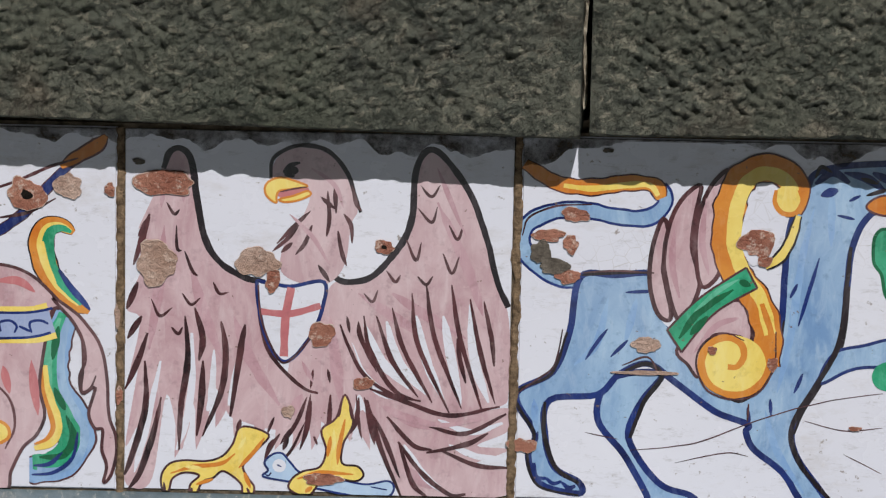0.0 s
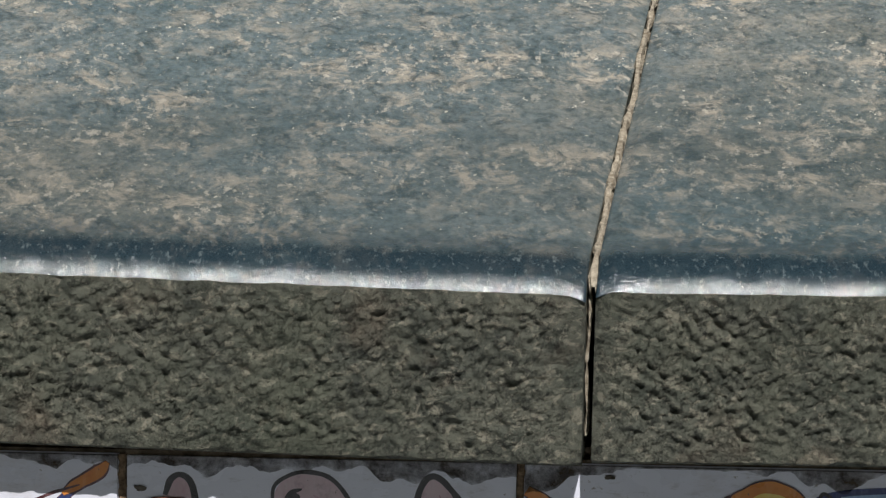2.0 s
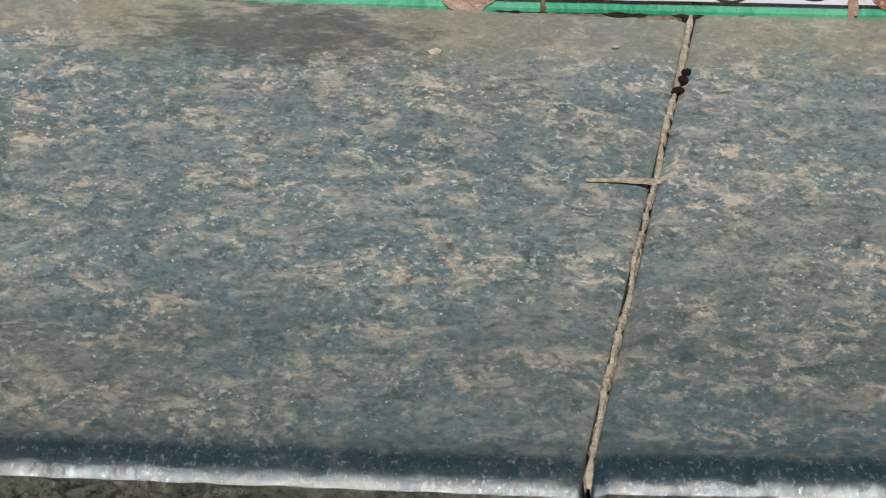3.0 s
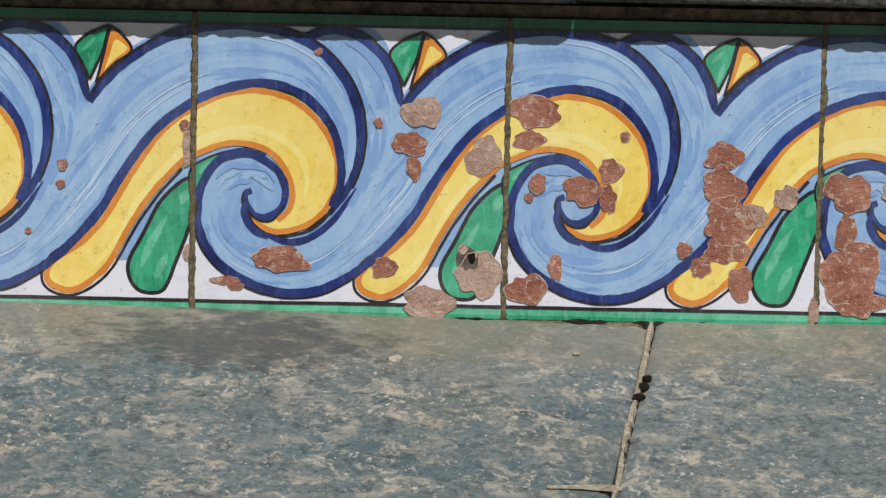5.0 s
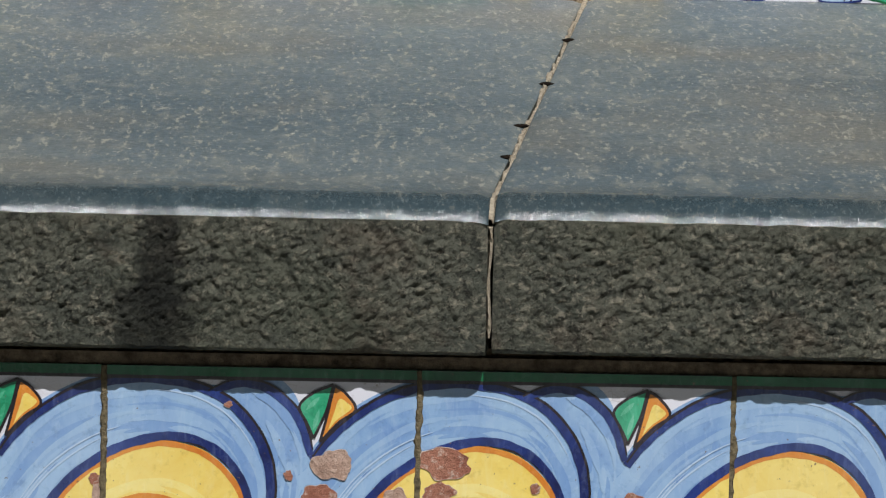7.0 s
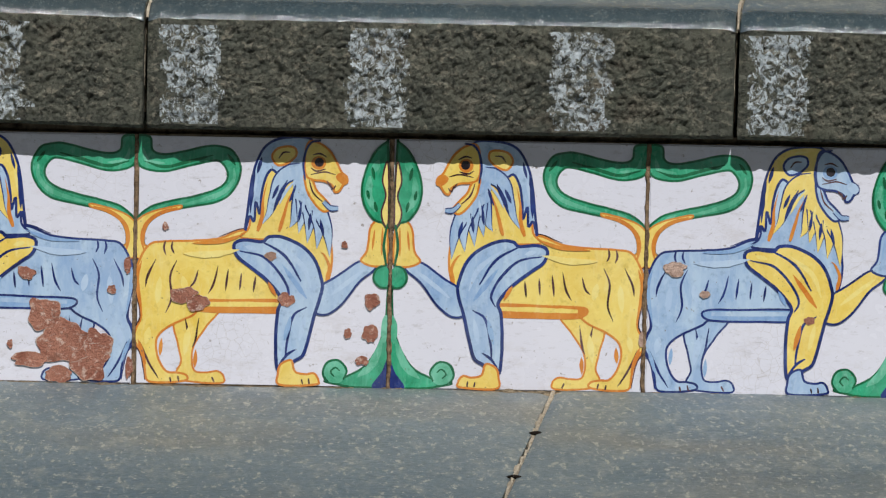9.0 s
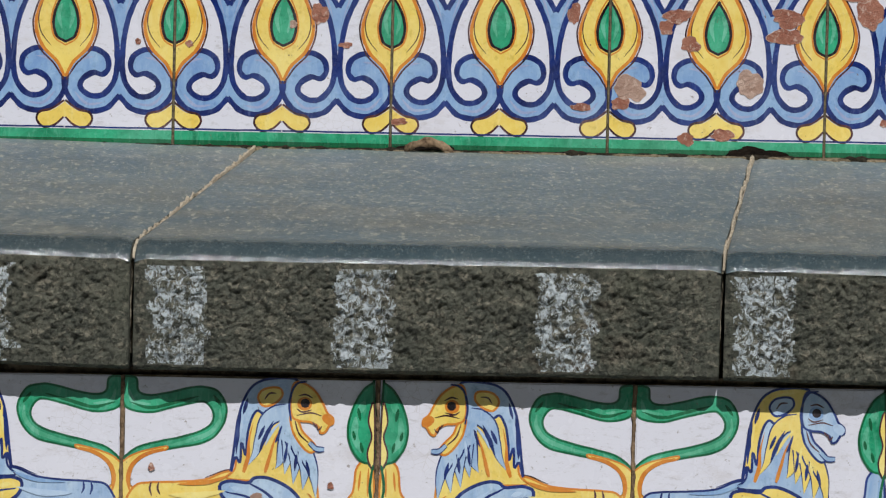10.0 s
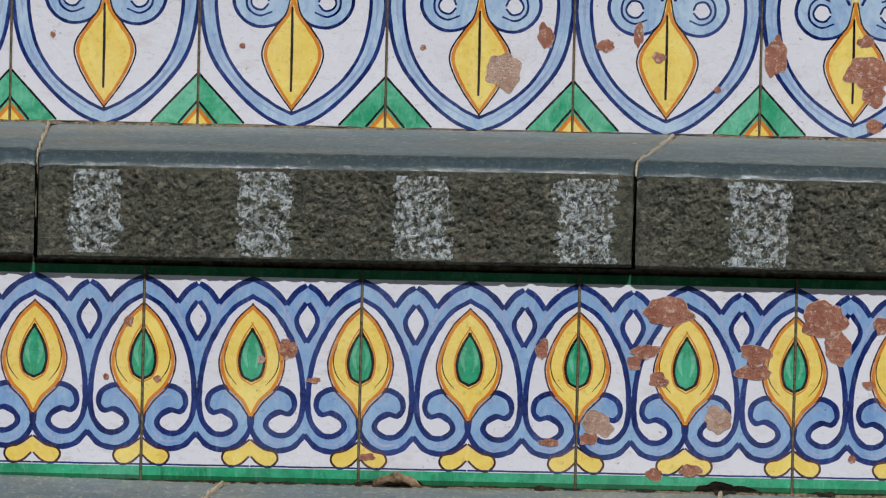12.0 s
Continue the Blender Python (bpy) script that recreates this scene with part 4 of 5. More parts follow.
    d.ticks("black", 9, "510,308 522,296 540,290|512,310 530,314", 0.5)
    d.dot("black", 525, 304, 12, 8)
    # shield
    d.fill("white", "462,506 475,500 520,508 580,500 576,550 552,602 508,642 474,590", "navy", 7)
    d.line("rose", 15, "522,510 512,560 508,632", 0.1)
    d.line("rose", 13, "468,552 520,556 574,542", 0.1)
    d.line("brown", 4, "464,505 468,560 484,610 508,644 545,612 570,570", 0.3)
    # breast marks
    d.ticks("brown", 6, "275,530 290,560 312,545|330,520 345,540 362,528|335,445 348,480 358,490|385,500 395,520 412,518|310,580 322,592 330,580|650,520 665,535 675,515|690,480 705,500 715,488|"
            "725,425 742,462 752,430|745,370 770,395 780,368|800,400 815,425 825,400|790,450 805,485 818,455|745,490 760,505 772,490|750,330 770,350 785,330|305,360 318,380 328,372|322,400 322,440 330,445|"
            "560,655 555,690|585,655 590,680|555,700 545,760|490,740 478,770|635,700 640,750 645,780|650,705 660,745|620,560 625,590|520,760 500,790|545,750 520,800 500,820|475,800 488,780", 0.8)
    d.ticks("brown", 9, "548,705 530,750 508,785|556,712 548,760 535,800|590,700 588,740 582,780|640,705 636,745 625,770|652,720 662,760 668,790|470,765 455,790 450,812|"
            "500,770 482,795 472,818|430,745 424,770|665,735 690,790 712,850|515,775 505,800", 0.85)
    # legs and claws, a bone below
    d.fill("pale", "468,846 478,836 472,822 486,808 504,806 518,822 532,838 560,848 600,852 650,862 690,856 702,868 690,884 640,884 560,868 520,858 485,852", "navy", 4)
    d.dot("white", 498, 828, 12, 12)
    d.ticks("navy", 3, "470,840 478,846 484,840|494,826 502,830|660,866 690,872", 0.4)
    d.fill("yellow", "432,758 480,772 458,800 434,828 442,850 453,866 449,882 433,880 430,862 412,845 396,838 380,850 362,857 350,877 338,882 340,862 355,846 330,840 308,851 300,873 289,868 288,845 302,825 330,818 365,820 395,812 415,790", "brown", 4)
    d.fill("yellow", "574,764 600,742 616,700 630,748 612,790 610,824 638,829 648,845 634,856 600,850 575,852 560,872 545,884 515,870 520,852 540,838 570,830 582,800", "brown", 4)
    d.ticks("orange", 8, "472,778 452,805 426,832|420,806 395,824 345,830 304,842|436,840 446,868|380,852 350,862|616,745 606,790 602,826|530,852 570,840 630,844|590,775 584,812|556,866 544,876", 0.7)
    d.ticks("straw", 7, "440,775 425,800|360,832 330,830|596,760 596,800|560,846 540,856", 0.9)
    d.ticks("brown", 5, "292,858 294,876|342,868 340,882|440,868 446,882|560,775 566,790|610,710 604,740|624,720 628,745", 0.5)
    d.ticks("mauve", 9, "300,330 296,370|330,300 335,360|780,300 800,350 830,420|520,380 560,420 590,470|560,300 600,330 615,370|540,640 560,680|700,740 780,755 860,745", 0.9)
    return d.mesh("painted_eagle")


def bull():
    d = Drawing(909, 884, 697, 0.937)
    d.line("sky", 24, "1030,494 985,482 945,455 928,420 940,388 985,368 1040,366 1100,378 1150,378 1178,352 1165,325", 0.1, "navy", 5)
    d.line("orange", 28, "1172,345 1158,322 1110,318 1050,325 990,318 932,284", 0.4, "brown", 3)
    d.line("yellow", 12, "1166,340 1150,322 1110,322 1050,328 1000,322", 0.4)
    d.fill("sky", "1085,665 1062,735 1110,800 1150,870 1160,890 1235,890 1225,872 1170,850 1118,770 1140,705 1175,655", "navy", 12)
    d.fill("sky", "1030,484 1090,480 1160,478 1168,515 1202,592 1290,690 1330,692 1372,640 1386,560 1390,470 1400,385 1425,332 1440,302 1500,288 "
           "1615,290 1615,350 1540,372 1508,430 1500,500 1490,600 1452,672 1422,722 1407,762 1420,810 1475,890 1432,890 1392,832 1342,792 1326,760 "
           "1328,745 1270,722 1202,672 1150,637 1100,656 1062,692 978,702 969,760 986,822 1030,850 1030,870 960,852 940,802 952,762 918,692 982,652 1012,580", "navy", 12)
    d.line("black", 6, "1168,475 1090,476 1032,480", 0.4)
    d.line("black", 6, "1008,580 980,655 916,692 950,762 938,802 958,856 1030,874", 0.3)
    d.line("black", 6, "1204,590 1292,694 1332,696 1376,642 1390,560", 0.3)
    d.line("black", 6, "1504,500 1494,602 1456,676 1426,724 1411,764", 0.3)
    d.ticks("blue", 14, "1080,520 1060,600 1020,640|1130,520 1110,600|1440,360 1420,450 1400,600 1380,690|1470,330 1470,430|1360,720 1380,790 1430,870|950,700 955,760", 0.9)
    d.fill("sky", "1478,620 1530,605 1615,590 1615,640 1520,645 1455,672", "navy", 6)
    d.line("black", 10, "1505,430 1498,510 1488,600 1450,675 1418,725 1406,765 1425,820 1480,885", 0.3)
    d.line("black", 9, "969,705 968,760 988,822 1030,852", 0.3)
    d.line("black", 9, "1120,770 1145,705 1175,660 1150,637 1110,650", 0.3)
    d.ticks("navy", 7, "1040,630 1060,600 1080,575|1085,625 1115,595|1415,570 1430,520 1450,450|1400,520 1412,495|1328,715 1332,745|1368,700 1370,730|1110,510 1160,508|1480,375 1510,382|1500,350 1520,340|1410,690 1425,655", 0.7)
    d.ticks("navy", 16, "1440,320 1470,300 1500,318|1490,300 1530,310 1560,330|1540,300 1580,320|1450,340 1480,330", 0.7)
    d.ticks("black", 8, "1440,310 1450,290 1470,300|1520,310 1550,320|1530,340 1568,330", 0.7)
    # wing
    d.fill("white", "1160,420 1180,380 1210,340 1250,312 1296,292 1296,380 1305,480 1250,520 1200,575 1160,540 1150,480")
    for text in ("1152,490 1158,425 1176,380 1186,420 1176,470 1190,540 1186,560 1166,545", "1178,470 1184,400 1206,348 1240,322 1232,370 1226,430 1240,500 1205,560",
                 "1232,430 1240,365 1262,318 1290,296 1276,350 1264,400 1276,470 1244,500", "1268,400 1278,345 1296,296 1300,380 1308,480 1280,480"):
        d.fill("pink", text, "brown", 8)
    d.fill("pink", "1205,605 1300,525 1330,560 1332,600 1310,588 1270,585 1246,610 1240,660 1222,640", "brown", 6)
    d.ticks("mauve", 12, "1195,400 1192,460 1205,520|1250,345 1244,420 1256,480|1230,620 1270,570 1310,555", 0.9)
    d.line("orange", 52, "1394,362 1408,335 1388,302 1345,292 1308,315 1290,370 1289,430 1305,478 1342,525 1362,585 1358,640", 0.15, "brown", 3)
    d.line("yellow", 27, "1390,356 1400,332 1380,308 1345,302 1318,322 1302,372 1302,430 1318,476 1350,525 1366,585", 0.2)
    d.fill("white", "1312,420 1322,360 1345,330 1375,330 1372,360 1390,376 1378,420 1352,452 1330,462")
    d.dot("yellow", 1392, 346, 25, 24)
    d.line("orange", 9, "1372,330 1370,352 1384,370 1406,370 1418,350 1412,330", 0.3)
    d.dot("yellow", 1302, 640, 58, 54)
    d.line("orange", 13, "1350,530 1368,585 1366,640 1340,682 1298,692 1260,674 1245,636 1257,604 1286,590 1314,601 1320,624 1308,642 1292,642", 0.25)
    d.line("brown", 3.5, "1376,580 1374,642 1345,690 1298,700 1254,682 1236,636 1250,598 1286,582 1320,595", 0.4)
    d.line("yellow", 14, "1412,375 1398,420 1378,450 1355,465", 0.3, "black", 4)
    d.ticks("brown", 2.2, "1120,792 1190,786 1250,775 1350,737 1460,706 1568,690|1200,815 1290,797 1330,803|1430,740 1500,757 1568,752|1040,760 1100,772|1500,800 1568,835", 0.6)
    d.fill("green", "1184,576 1184,576 1240,520 1322,466 1322,466 1342,502 1342,502 1266,548 1210,616 1210,616", "brown", 4)
    d.ticks("leaf", 14, "1205,592 1240,545 1300,505|1225,585 1255,552|1310,490 1330,498", 0.8)
    d.ticks("mint", 9, "1230,545 1270,510 1310,486", 0.9)
    d.fill("orange", "1530,360 1560,340 1615,350 1615,372 1560,375", "brown", 4)
    d.fill("green", "1548,410 1570,400 1610,430 1610,540 1570,520 1560,480 1545,455", "leaf", 6)
    d.dot("green", 1575, 660, 28, 26)
    # hide: strokes of a darker wash, and the dark edge of the brush
    d.ticks("brown", 4, "1034,476 1090,472 1160,476|1000,575 985,640 950,668 920,690|928,410 940,378 990,358 1050,356|1330,708 1328,740|1170,655 1150,625 1105,640", 0.5)
    d.ticks("navy", 8, "950,815 955,840 972,842|972,842 985,852 1000,848|1000,850 1012,860 1024,856", 0.4)
    return d.mesh("painted_bull")


def urn():
    d = Drawing(-485, 864, 697, 0.937)
    d.line("navy", 16, "-60,455 5,415 60,375 110,320 160,275", 0.4, "brown", 2)
    d.line("orange", 22, "120,300 150,282 185,262 200,245", 0.7, "brown", 4)
    d.ticks("brown", 6, "-20,345 40,325 100,300 150,285|0,390 60,380 110,355", 0.6)
    # spouts and serpent
    d.line("orange", 42, "140,416 118,402 94,406 82,432 90,475 112,512 142,542 164,556", 0.8, "black", 3)
    d.line("yellow", 26, "136,414 116,405 97,410 88,434 95,475 116,512 146,543", 0.8)
    d.line("green", 20, "136,414 118,407 101,413 94,436 101,475 121,511 150,543", 0.8)
    d.line("yellow", 12, "84,430 90,470 106,505", 0.6)
    d.line("navy", 12, "112,480 130,508 150,532 166,552", 0.7)
    d.line("blue", 58, "128,556 108,600 98,650 100,690 124,730 138,768 128,810 95,836 52,838", 0.3, "brown", 4)
    d.line("green", 40, "124,560 104,600 94,650 97,690 118,730 130,766 120,800 92,822 58,824", 0.35)
    d.line("sky", 16, "128,566 118,600 112,650 116,690 138,735 152,768 142,812 108,838 66,838", 0.3)
    d.line("mint", 14, "112,566 96,610 90,650 92,690", 0.5)
    d.line("yellow", 20, "84,650 86,690 94,722 104,760 92,788 62,800", 0.6)
    d.line("orange", 9, "78,650 80,695 90,732 96,762 84,782 62,792", 0.6)
    d.ticks("leaf", 14, "110,580 98,640|120,740 132,780 112,812 70,815|100,690 118,730", 0.8)
    # urn
    d.fill("pink", "-140,475 -80,470 0,470 40,478 75,498 110,535 112,548 98,556 80,640 74,690 82,740 66,775 40,800 20,840 0,880 -140,880", "brown", 6)
    d.ticks("rose", 16, "0,500 40,500 70,520|60,640 64,690 70,740|10,650 20,700", 0.9)
    d.line("lilac", 46, "-120,578 0,578 60,578 98,570", 0.0, "yellow", 12)
    d.line("navy", 5, "-100,555 0,556 60,556 100,548", 0.0)
    d.line("navy", 5, "-100,602 0,602 60,600 96,592", 0.0)
    d.ticks("navy", 5, "8,590 6,574 24,570 36,580 32,592|62,592 60,574 78,570 92,576|40,580 60,590", 0.4)
    d.line("brown", 5, "-20,670 20,710 28,760 10,800", 0.5)
    d.fill("yellow", "-40,750 0,750 18,765 10,785 -40,800", "orange", 6)
    d.ticks("navy", 8, "140,770 130,815 96,842 56,846|60,830 90,826 112,806", 0.8)
    # ribbon
    d.fill("pink", "100,530 130,548 160,578 185,620 194,680 196,740 208,780 206,820 196,850 184,860 190,830 182,800 184,765 170,762 160,735 172,690 150,700 146,670 156,640 150,600 130,565", "brown", 6)
    d.line("brown", 5, "150,600 152,650 148,695 164,690 174,668", 0.5)
    return d.mesh("painted_urn")


# ------------------------------------------------ chips, where the glaze is knocked off
def chip_data(w, h, seed, pale=False, hole=False, dark=False, grime=False):
    """An irregular patch of bare clay inside a pale broken rim; w, h its half sizes in metres. Holes are flat, their
    dark depth painted.
    """
    rnd = random.Random(seed)
    n = 44
    ph = [rnd.uniform(0, 6.3) for _ in range(8)]
    am = [rnd.uniform(0.03, 0.14), rnd.uniform(0.03, 0.12), rnd.uniform(0.02, 0.08), 0.05, 0.04, 0.04, 0.03, 0.03]
    ring = []
    for i in range(n):
        a = 2 * math.pi * i / n
        r = 1 + sum(am[k] * math.sin((k + 2) * a + ph[k]) for k in range(8)) * 0.9 + rnd.uniform(-0.025, 0.025)
        ring.append((math.cos(a) * r * w, math.sin(a) * r * h))
    verts, faces, slots = [], [], []
    for k, (grow, deep) in enumerate(((1.0, 0.0003), (0.985, -0.00002), (0.955, -0.00002), (0.93, 0.00004), (0.3, 0.00004))):
        for x, z in ring:
            d = 0.00008 * noise.noise(Vector((x * 260 * grow, z * 260 * grow, seed))) if k > 2 else 0
            verts.append((x * grow, deep + d, z * grow))
    verts.append((0, 0.00004, 0))
    for k in range(4):
        for i in range(n):
            a, b = k * n + i, k * n + (i + 1) % n
            faces.append((a, b, b + n, a + n))
            slots.append(1 if k < 2 and math.sin(i * 0.31 + ph[0]) > -0.2 else 0)
    for i in range(n):
        faces.append((4 * n + i, 4 * n + (i + 1) % n, 5 * n))
        slots.append(2 if hole else 0)
    return mesh_of("chip", verts, faces, [GRIME if grime else DEBRIS_AND_PITS if dark else CLAY_PALE if pale else CLAY, GRIME if grime else DEBRIS_AND_PITS if dark else RIM, DEBRIS_AND_PITS], slots)


class Row:
    """One riser's tiles."""

    def __init__(self, r):
        self.r, self.wall, self.tiles, self.count = r, risers[r], {}, 0

    def tile(self, i, art, label, motif):
        t = part("tile", TILE, self.wall, label, (FIRST[self.r] + i * W, FACE[self.r] + random.Random(i * 7 + self.r).uniform(-0.0004, 0.0004), FOOT[self.r] - 0.0002))
        part(motif, art, t)
        self.tiles[i], self.relief = t, RELIEF[art.name]

    def chips(self, d, i0, text):
        """Chips given in the drawing's units: x,y,half width,half height; a letter p: pale, h: with a hole painted
        dark, d: painted dark all over.
        """
        for w in text.split():
            q = w.split(",")
            u, v = d.pts(f"{q[0]},{q[1]}")[0]
            i = i0 + math.floor(u)
            if i not in self.tiles:
                continue
            u -= math.floor(u)
            self.count += 1
            flag = q[4] if len(q) > 4 else ""
            me = chip_data(float(q[2]) / d.s * W, float(q[3]) / d.s * W, self.count * 13 + self.r, "p" in flag, "h" in flag, "d" in flag, "g" in flag)
            part("grime" if "g" in flag else "chip", me, self.tiles[i], "brown grime crust" if "g" in flag else "bare clay where glaze has chipped off", (u * W, -self.relief - 0.00012 - 0.00002 * (self.count % 5), v * W))


TILE = tile_data()
WAVE, BUDS, HEARTS = wave(), buds(), hearts()
BEASTS = [lion("yellow", "powder", "orange", "orange", False), lion("yellow", "powder", "orange", "orange", True),
          lion("powder", "yellow", "blue", "navy", False), lion("powder", "yellow", "blue", "navy", True)]
OLD = [eagle(), bull(), urn()]
rows = [Row(r) for r in range(5)]
for r, row in enumerate(rows):
    for i in range(math.ceil((LEFT - FIRST[r]) / W), math.floor((RIGHT - FIRST[r]) / W)):
        if r == 0:
            row.tile(i, OLD[i % 3], ("white majolica tile with a pink eagle", "white majolica tile with a blue winged bull",
                                     "white majolica tile with a pink urn and green serpent")[i % 3], ("painted_eagle", "painted_bull", "painted_urn")[i % 3])
        elif r == 1:
            row.tile(i, WAVE, "majolica tile with blue wave and yellow crest", "painted_wave")
        elif r == 2:
            row.tile(i, BEASTS[i % 4], ("white majolica tile with a yellow lion", "white majolica tile with a yellow lion",
                                        "white majolica tile with a blue lion", "white majolica tile with a blue lion")[i % 4], "painted_beast")
        elif r == 3:
            row.tile(i, BUDS, "majolica tile with blue arcade and yellow buds", "painted_buds")
        else:
            row.tile(i, HEARTS, "majolica tile with blue heart and yellow leaf", "painted_hearts")

rows[0].chips(Drawing(213, 876, 697, 0.937), 0, "300,325,50,26 285,465,37,40,p 462,464,37,28,p 490,497,13,22 686,438,16,14,h 575,592,25,22 648,680,18,12 515,730,12,11,p 575,852,33,12 "
              "1022,380,25,13 975,416,30,11 1014,432,13,18 962,446,17,24,g 985,470,26,16,g 1008,488,24,13 1342,430,30,28 1148,610,23,16,p 930,790,26,14 1265,620,8,8 1372,645,9,14 1150,660,55,4,p 60,345,34,30,h 133,330,24,24,p 206,336,10,12 "
              "215,560,5,22,p 216,700,6,18 912,640,5,20,p 1520,760,12,4 1355,462,12,12 258,288,11,5,g 1078,268,9,4,g")
rows[1].chips(Drawing(347, 524, 553, 0.972), 0, "757,167,36,28,p 735,222,34,20 742,265,13,22 955,165,48,28 865,245,30,38,p 945,215,26,18 505,425,48,25 690,440,24,18 768,505,48,30,p 858,452,40,44,p 836,424,20,22,g 828,408,9,9,p 844,424,7,10,d "
              "942,480,36,28 992,440,14,22 1040,305,35,26 1090,270,22,22 1085,320,14,28 960,293,16,18 945,317,8,8 1290,245,34,25 1290,300,40,35 1300,360,45,45 1340,350,28,22,p 1295,410,40,25 1250,440,18,20 "
              "1220,410,14,14 1320,470,22,32 1400,318,22,22,p 1510,310,42,36 1506,380,18,35 1516,455,55,60 1530,505,48,26 122,258,10,10 118,292,9,7 60,375,6,6 340,190,12,10 342,228,9,34,p 680,185,8,9 "
              "405,462,22,8 425,470,14,11 575,60,7,6 1115,210,10,9 341,415,9,14,p 1590,310,22,20,p 1450,520,10,24,p")
rows[2].chips(Drawing(241, 623, 450, 0.99), 0, "330,463,24,14 355,477,20,15 512,472,14,13 663,475,14,14 660,532,14,16 645,580,11,9 620,532,7,9 1197,420,20,13,p 85,495,30,28 120,545,48,40 165,580,36,32 60,575,34,13 "
              "110,602,26,14 180,550,24,28 55,423,16,11 205,453,8,8 300,342,5,8 615,376,6,6 485,395,10,8,p 1140,545,6,16,p 233,410,7,14 234,590,7,18 25,548,5,8 1250,465,9,7,p 1435,512,10,7")
rows[3].chips(Drawing(250, 812, 383, 0.997), 0, "1180,515,42,27 1455,530,40,34 1480,580,25,28 1140,585,24,13 1120,605,14,12 1163,635,17,14 1335,590,28,17 1330,622,30,15 1268,705,24,24,p 1055,712,27,23,p 1040,738,15,13 "
              "970,745,18,7 510,580,15,19 555,635,13,5 958,580,11,19 1155,802,15,11 1220,795,20,11 1555,540,13,15 1535,645,11,8 230,530,9,9 190,628,5,6 463,598,7,7,p 648,770,16,6 1505,775,7,7 280,632,7,6 1270,830,44,13,d 695,819,46,12,d 1305,834,30,12,d")
rows[4].chips(Drawing(350, 183, 332, 1.0), 0 + 1, "893,88,32,33,p 967,25,15,21 1073,42,16,11 1132,22,9,22 1168,63,13,9 1375,62,19,38 1540,90,44,28 1550,128,20,24 1535,35,15,11 1550,185,15,13 95,22,5,5 750,45,5,5 430,42,5,5 1272,120,6,6")


# ------------------------------------------------ mortar in the slab joints
def joint_data(row, front, back, wide, seed):
    rnd = random.Random(seed)
    yf, yb = FACE[row] - OVER[row], FACE[row + 1]
    z0, z1 = EDGE[row] + 0.007, FOOT[row + 1]
    line = []
    n = 150
    for i in range(n + 1):
        f = i / n
        y = yf + 0.002 + (yb - yf - 0.002) * f
        drop = 0.007 * max(0.0, 1 - f * (yb - yf) / 0.012) ** 2
        fx = (y - yf) / (FACE[row + 1] + 0.03 - yf)
        line.append((front + (back - front) * fx + 0.0005 * math.sin(f * 23 + seed) + 0.0006 * noise.noise(Vector((f * 14, seed, 2))),
                     y, z0 + (z1 - z0) * f - drop + 0.0004))
    for i in range(1, 26):
        f = i / 25
        line.append((front + 0.0004 * math.sin(f * 9), yf + (0.001 + 0.001 * f if row == 1 else 0.006 + 0.003 * f), EDGE[row] - 0.001 + (UNDER[row] - EDGE[row] + 0.006) * f))
    verts, faces = [], []
    for i, (x, y, z) in enumerate(line):
        h = wide / 2 * (0.85 + 0.8 * noise.noise(Vector((i * 0.45, seed, 0))) + rnd.uniform(-0.3, 0.3))
        z -= 0.0022 * max(0.0, noise.noise(Vector((i * 0.6, seed, 12))) - 0.12) * 4 if i <= n else 0.0
        up = 0.0008 * noise.noise(Vector((i * 0.8, seed, 5))) + rnd.uniform(0, 0.0009)
        if row and i < n:
            z += 0.0026 * noise.noise(Vector((i * 0.33, seed, 8))) - 0.0005
        front_part = i > n
        if front_part:
            verts += [(x - h, y + 0.004, z), (x - h * 0.5, y - up, z), (x + h * 0.35, y - up * 0.4 + 0.001, z), (x + h * 0.5, y + 0.006, z)]
        else:
            verts += [(x - h, y, z - 0.0015), (x - h * 0.6, y, z + up), (x + h * 0.6, y, z + up * 0.7), (x + h, y, z - 0.0015)]
    for i in range(len(line) - 1):
        for k in range(3):
            a = i * 4 + k
            faces.append((a, a + 1, a + 5, a + 4))
    return mesh_of("mortar_joint", verts, faces, [MORTAR])


for row, wide in ((0, 0.0026), (1, 0.0026), (2, 0.0020), (3, 0.0015)):
    for k, (f, b) in enumerate(q for q in JOINTS[row] if -0.5 < q[0] < 0.6):
        tagged(new("mortar_joint", joint_data(row, f, b, wide, row * 10 + k)), "crumbling sandy mortar between two tread slabs", "mortar joint",
               "mortar joints of the treads")


# ------------------------------------------------ grit, crumbs and leaves lying about
def pebble_data(name, size, mat, seed, flat=0.6, long=1.0):
    rnd = random.Random(seed)
    bm = bmesh.new()
    bmesh.ops.create_icosphere(bm, subdivisions=2, radius=size)
    for v in bm.verts:
        k = 1 + 0.35 * noise.noise(v.co / size * 1.3 + Vector((seed * 1.7, 0, 0))) + rnd.uniform(-0.08, 0.08)
        v.co = Vector((v.co.x * k * long, v.co.y * k, v.co.z * k * flat))
    bmesh.ops.translate(bm, vec=(0, 0, size * flat * 0.7), verts=bm.verts)
    me = bpy.data.meshes.new(name)
    bm.to_mesh(me)
    bm.free()
    me.materials.append(mat)
    return me


def tread_height(row, y):
    y0, y1 = FACE[row] - OVER[row] + 0.013, FACE[row + 1] + 0.03
    return EDGE[row] + 0.007 + (FOOT[row + 1] - 0.0005 - EDGE[row] - 0.007) * (y - y0) / (y1 - y0)


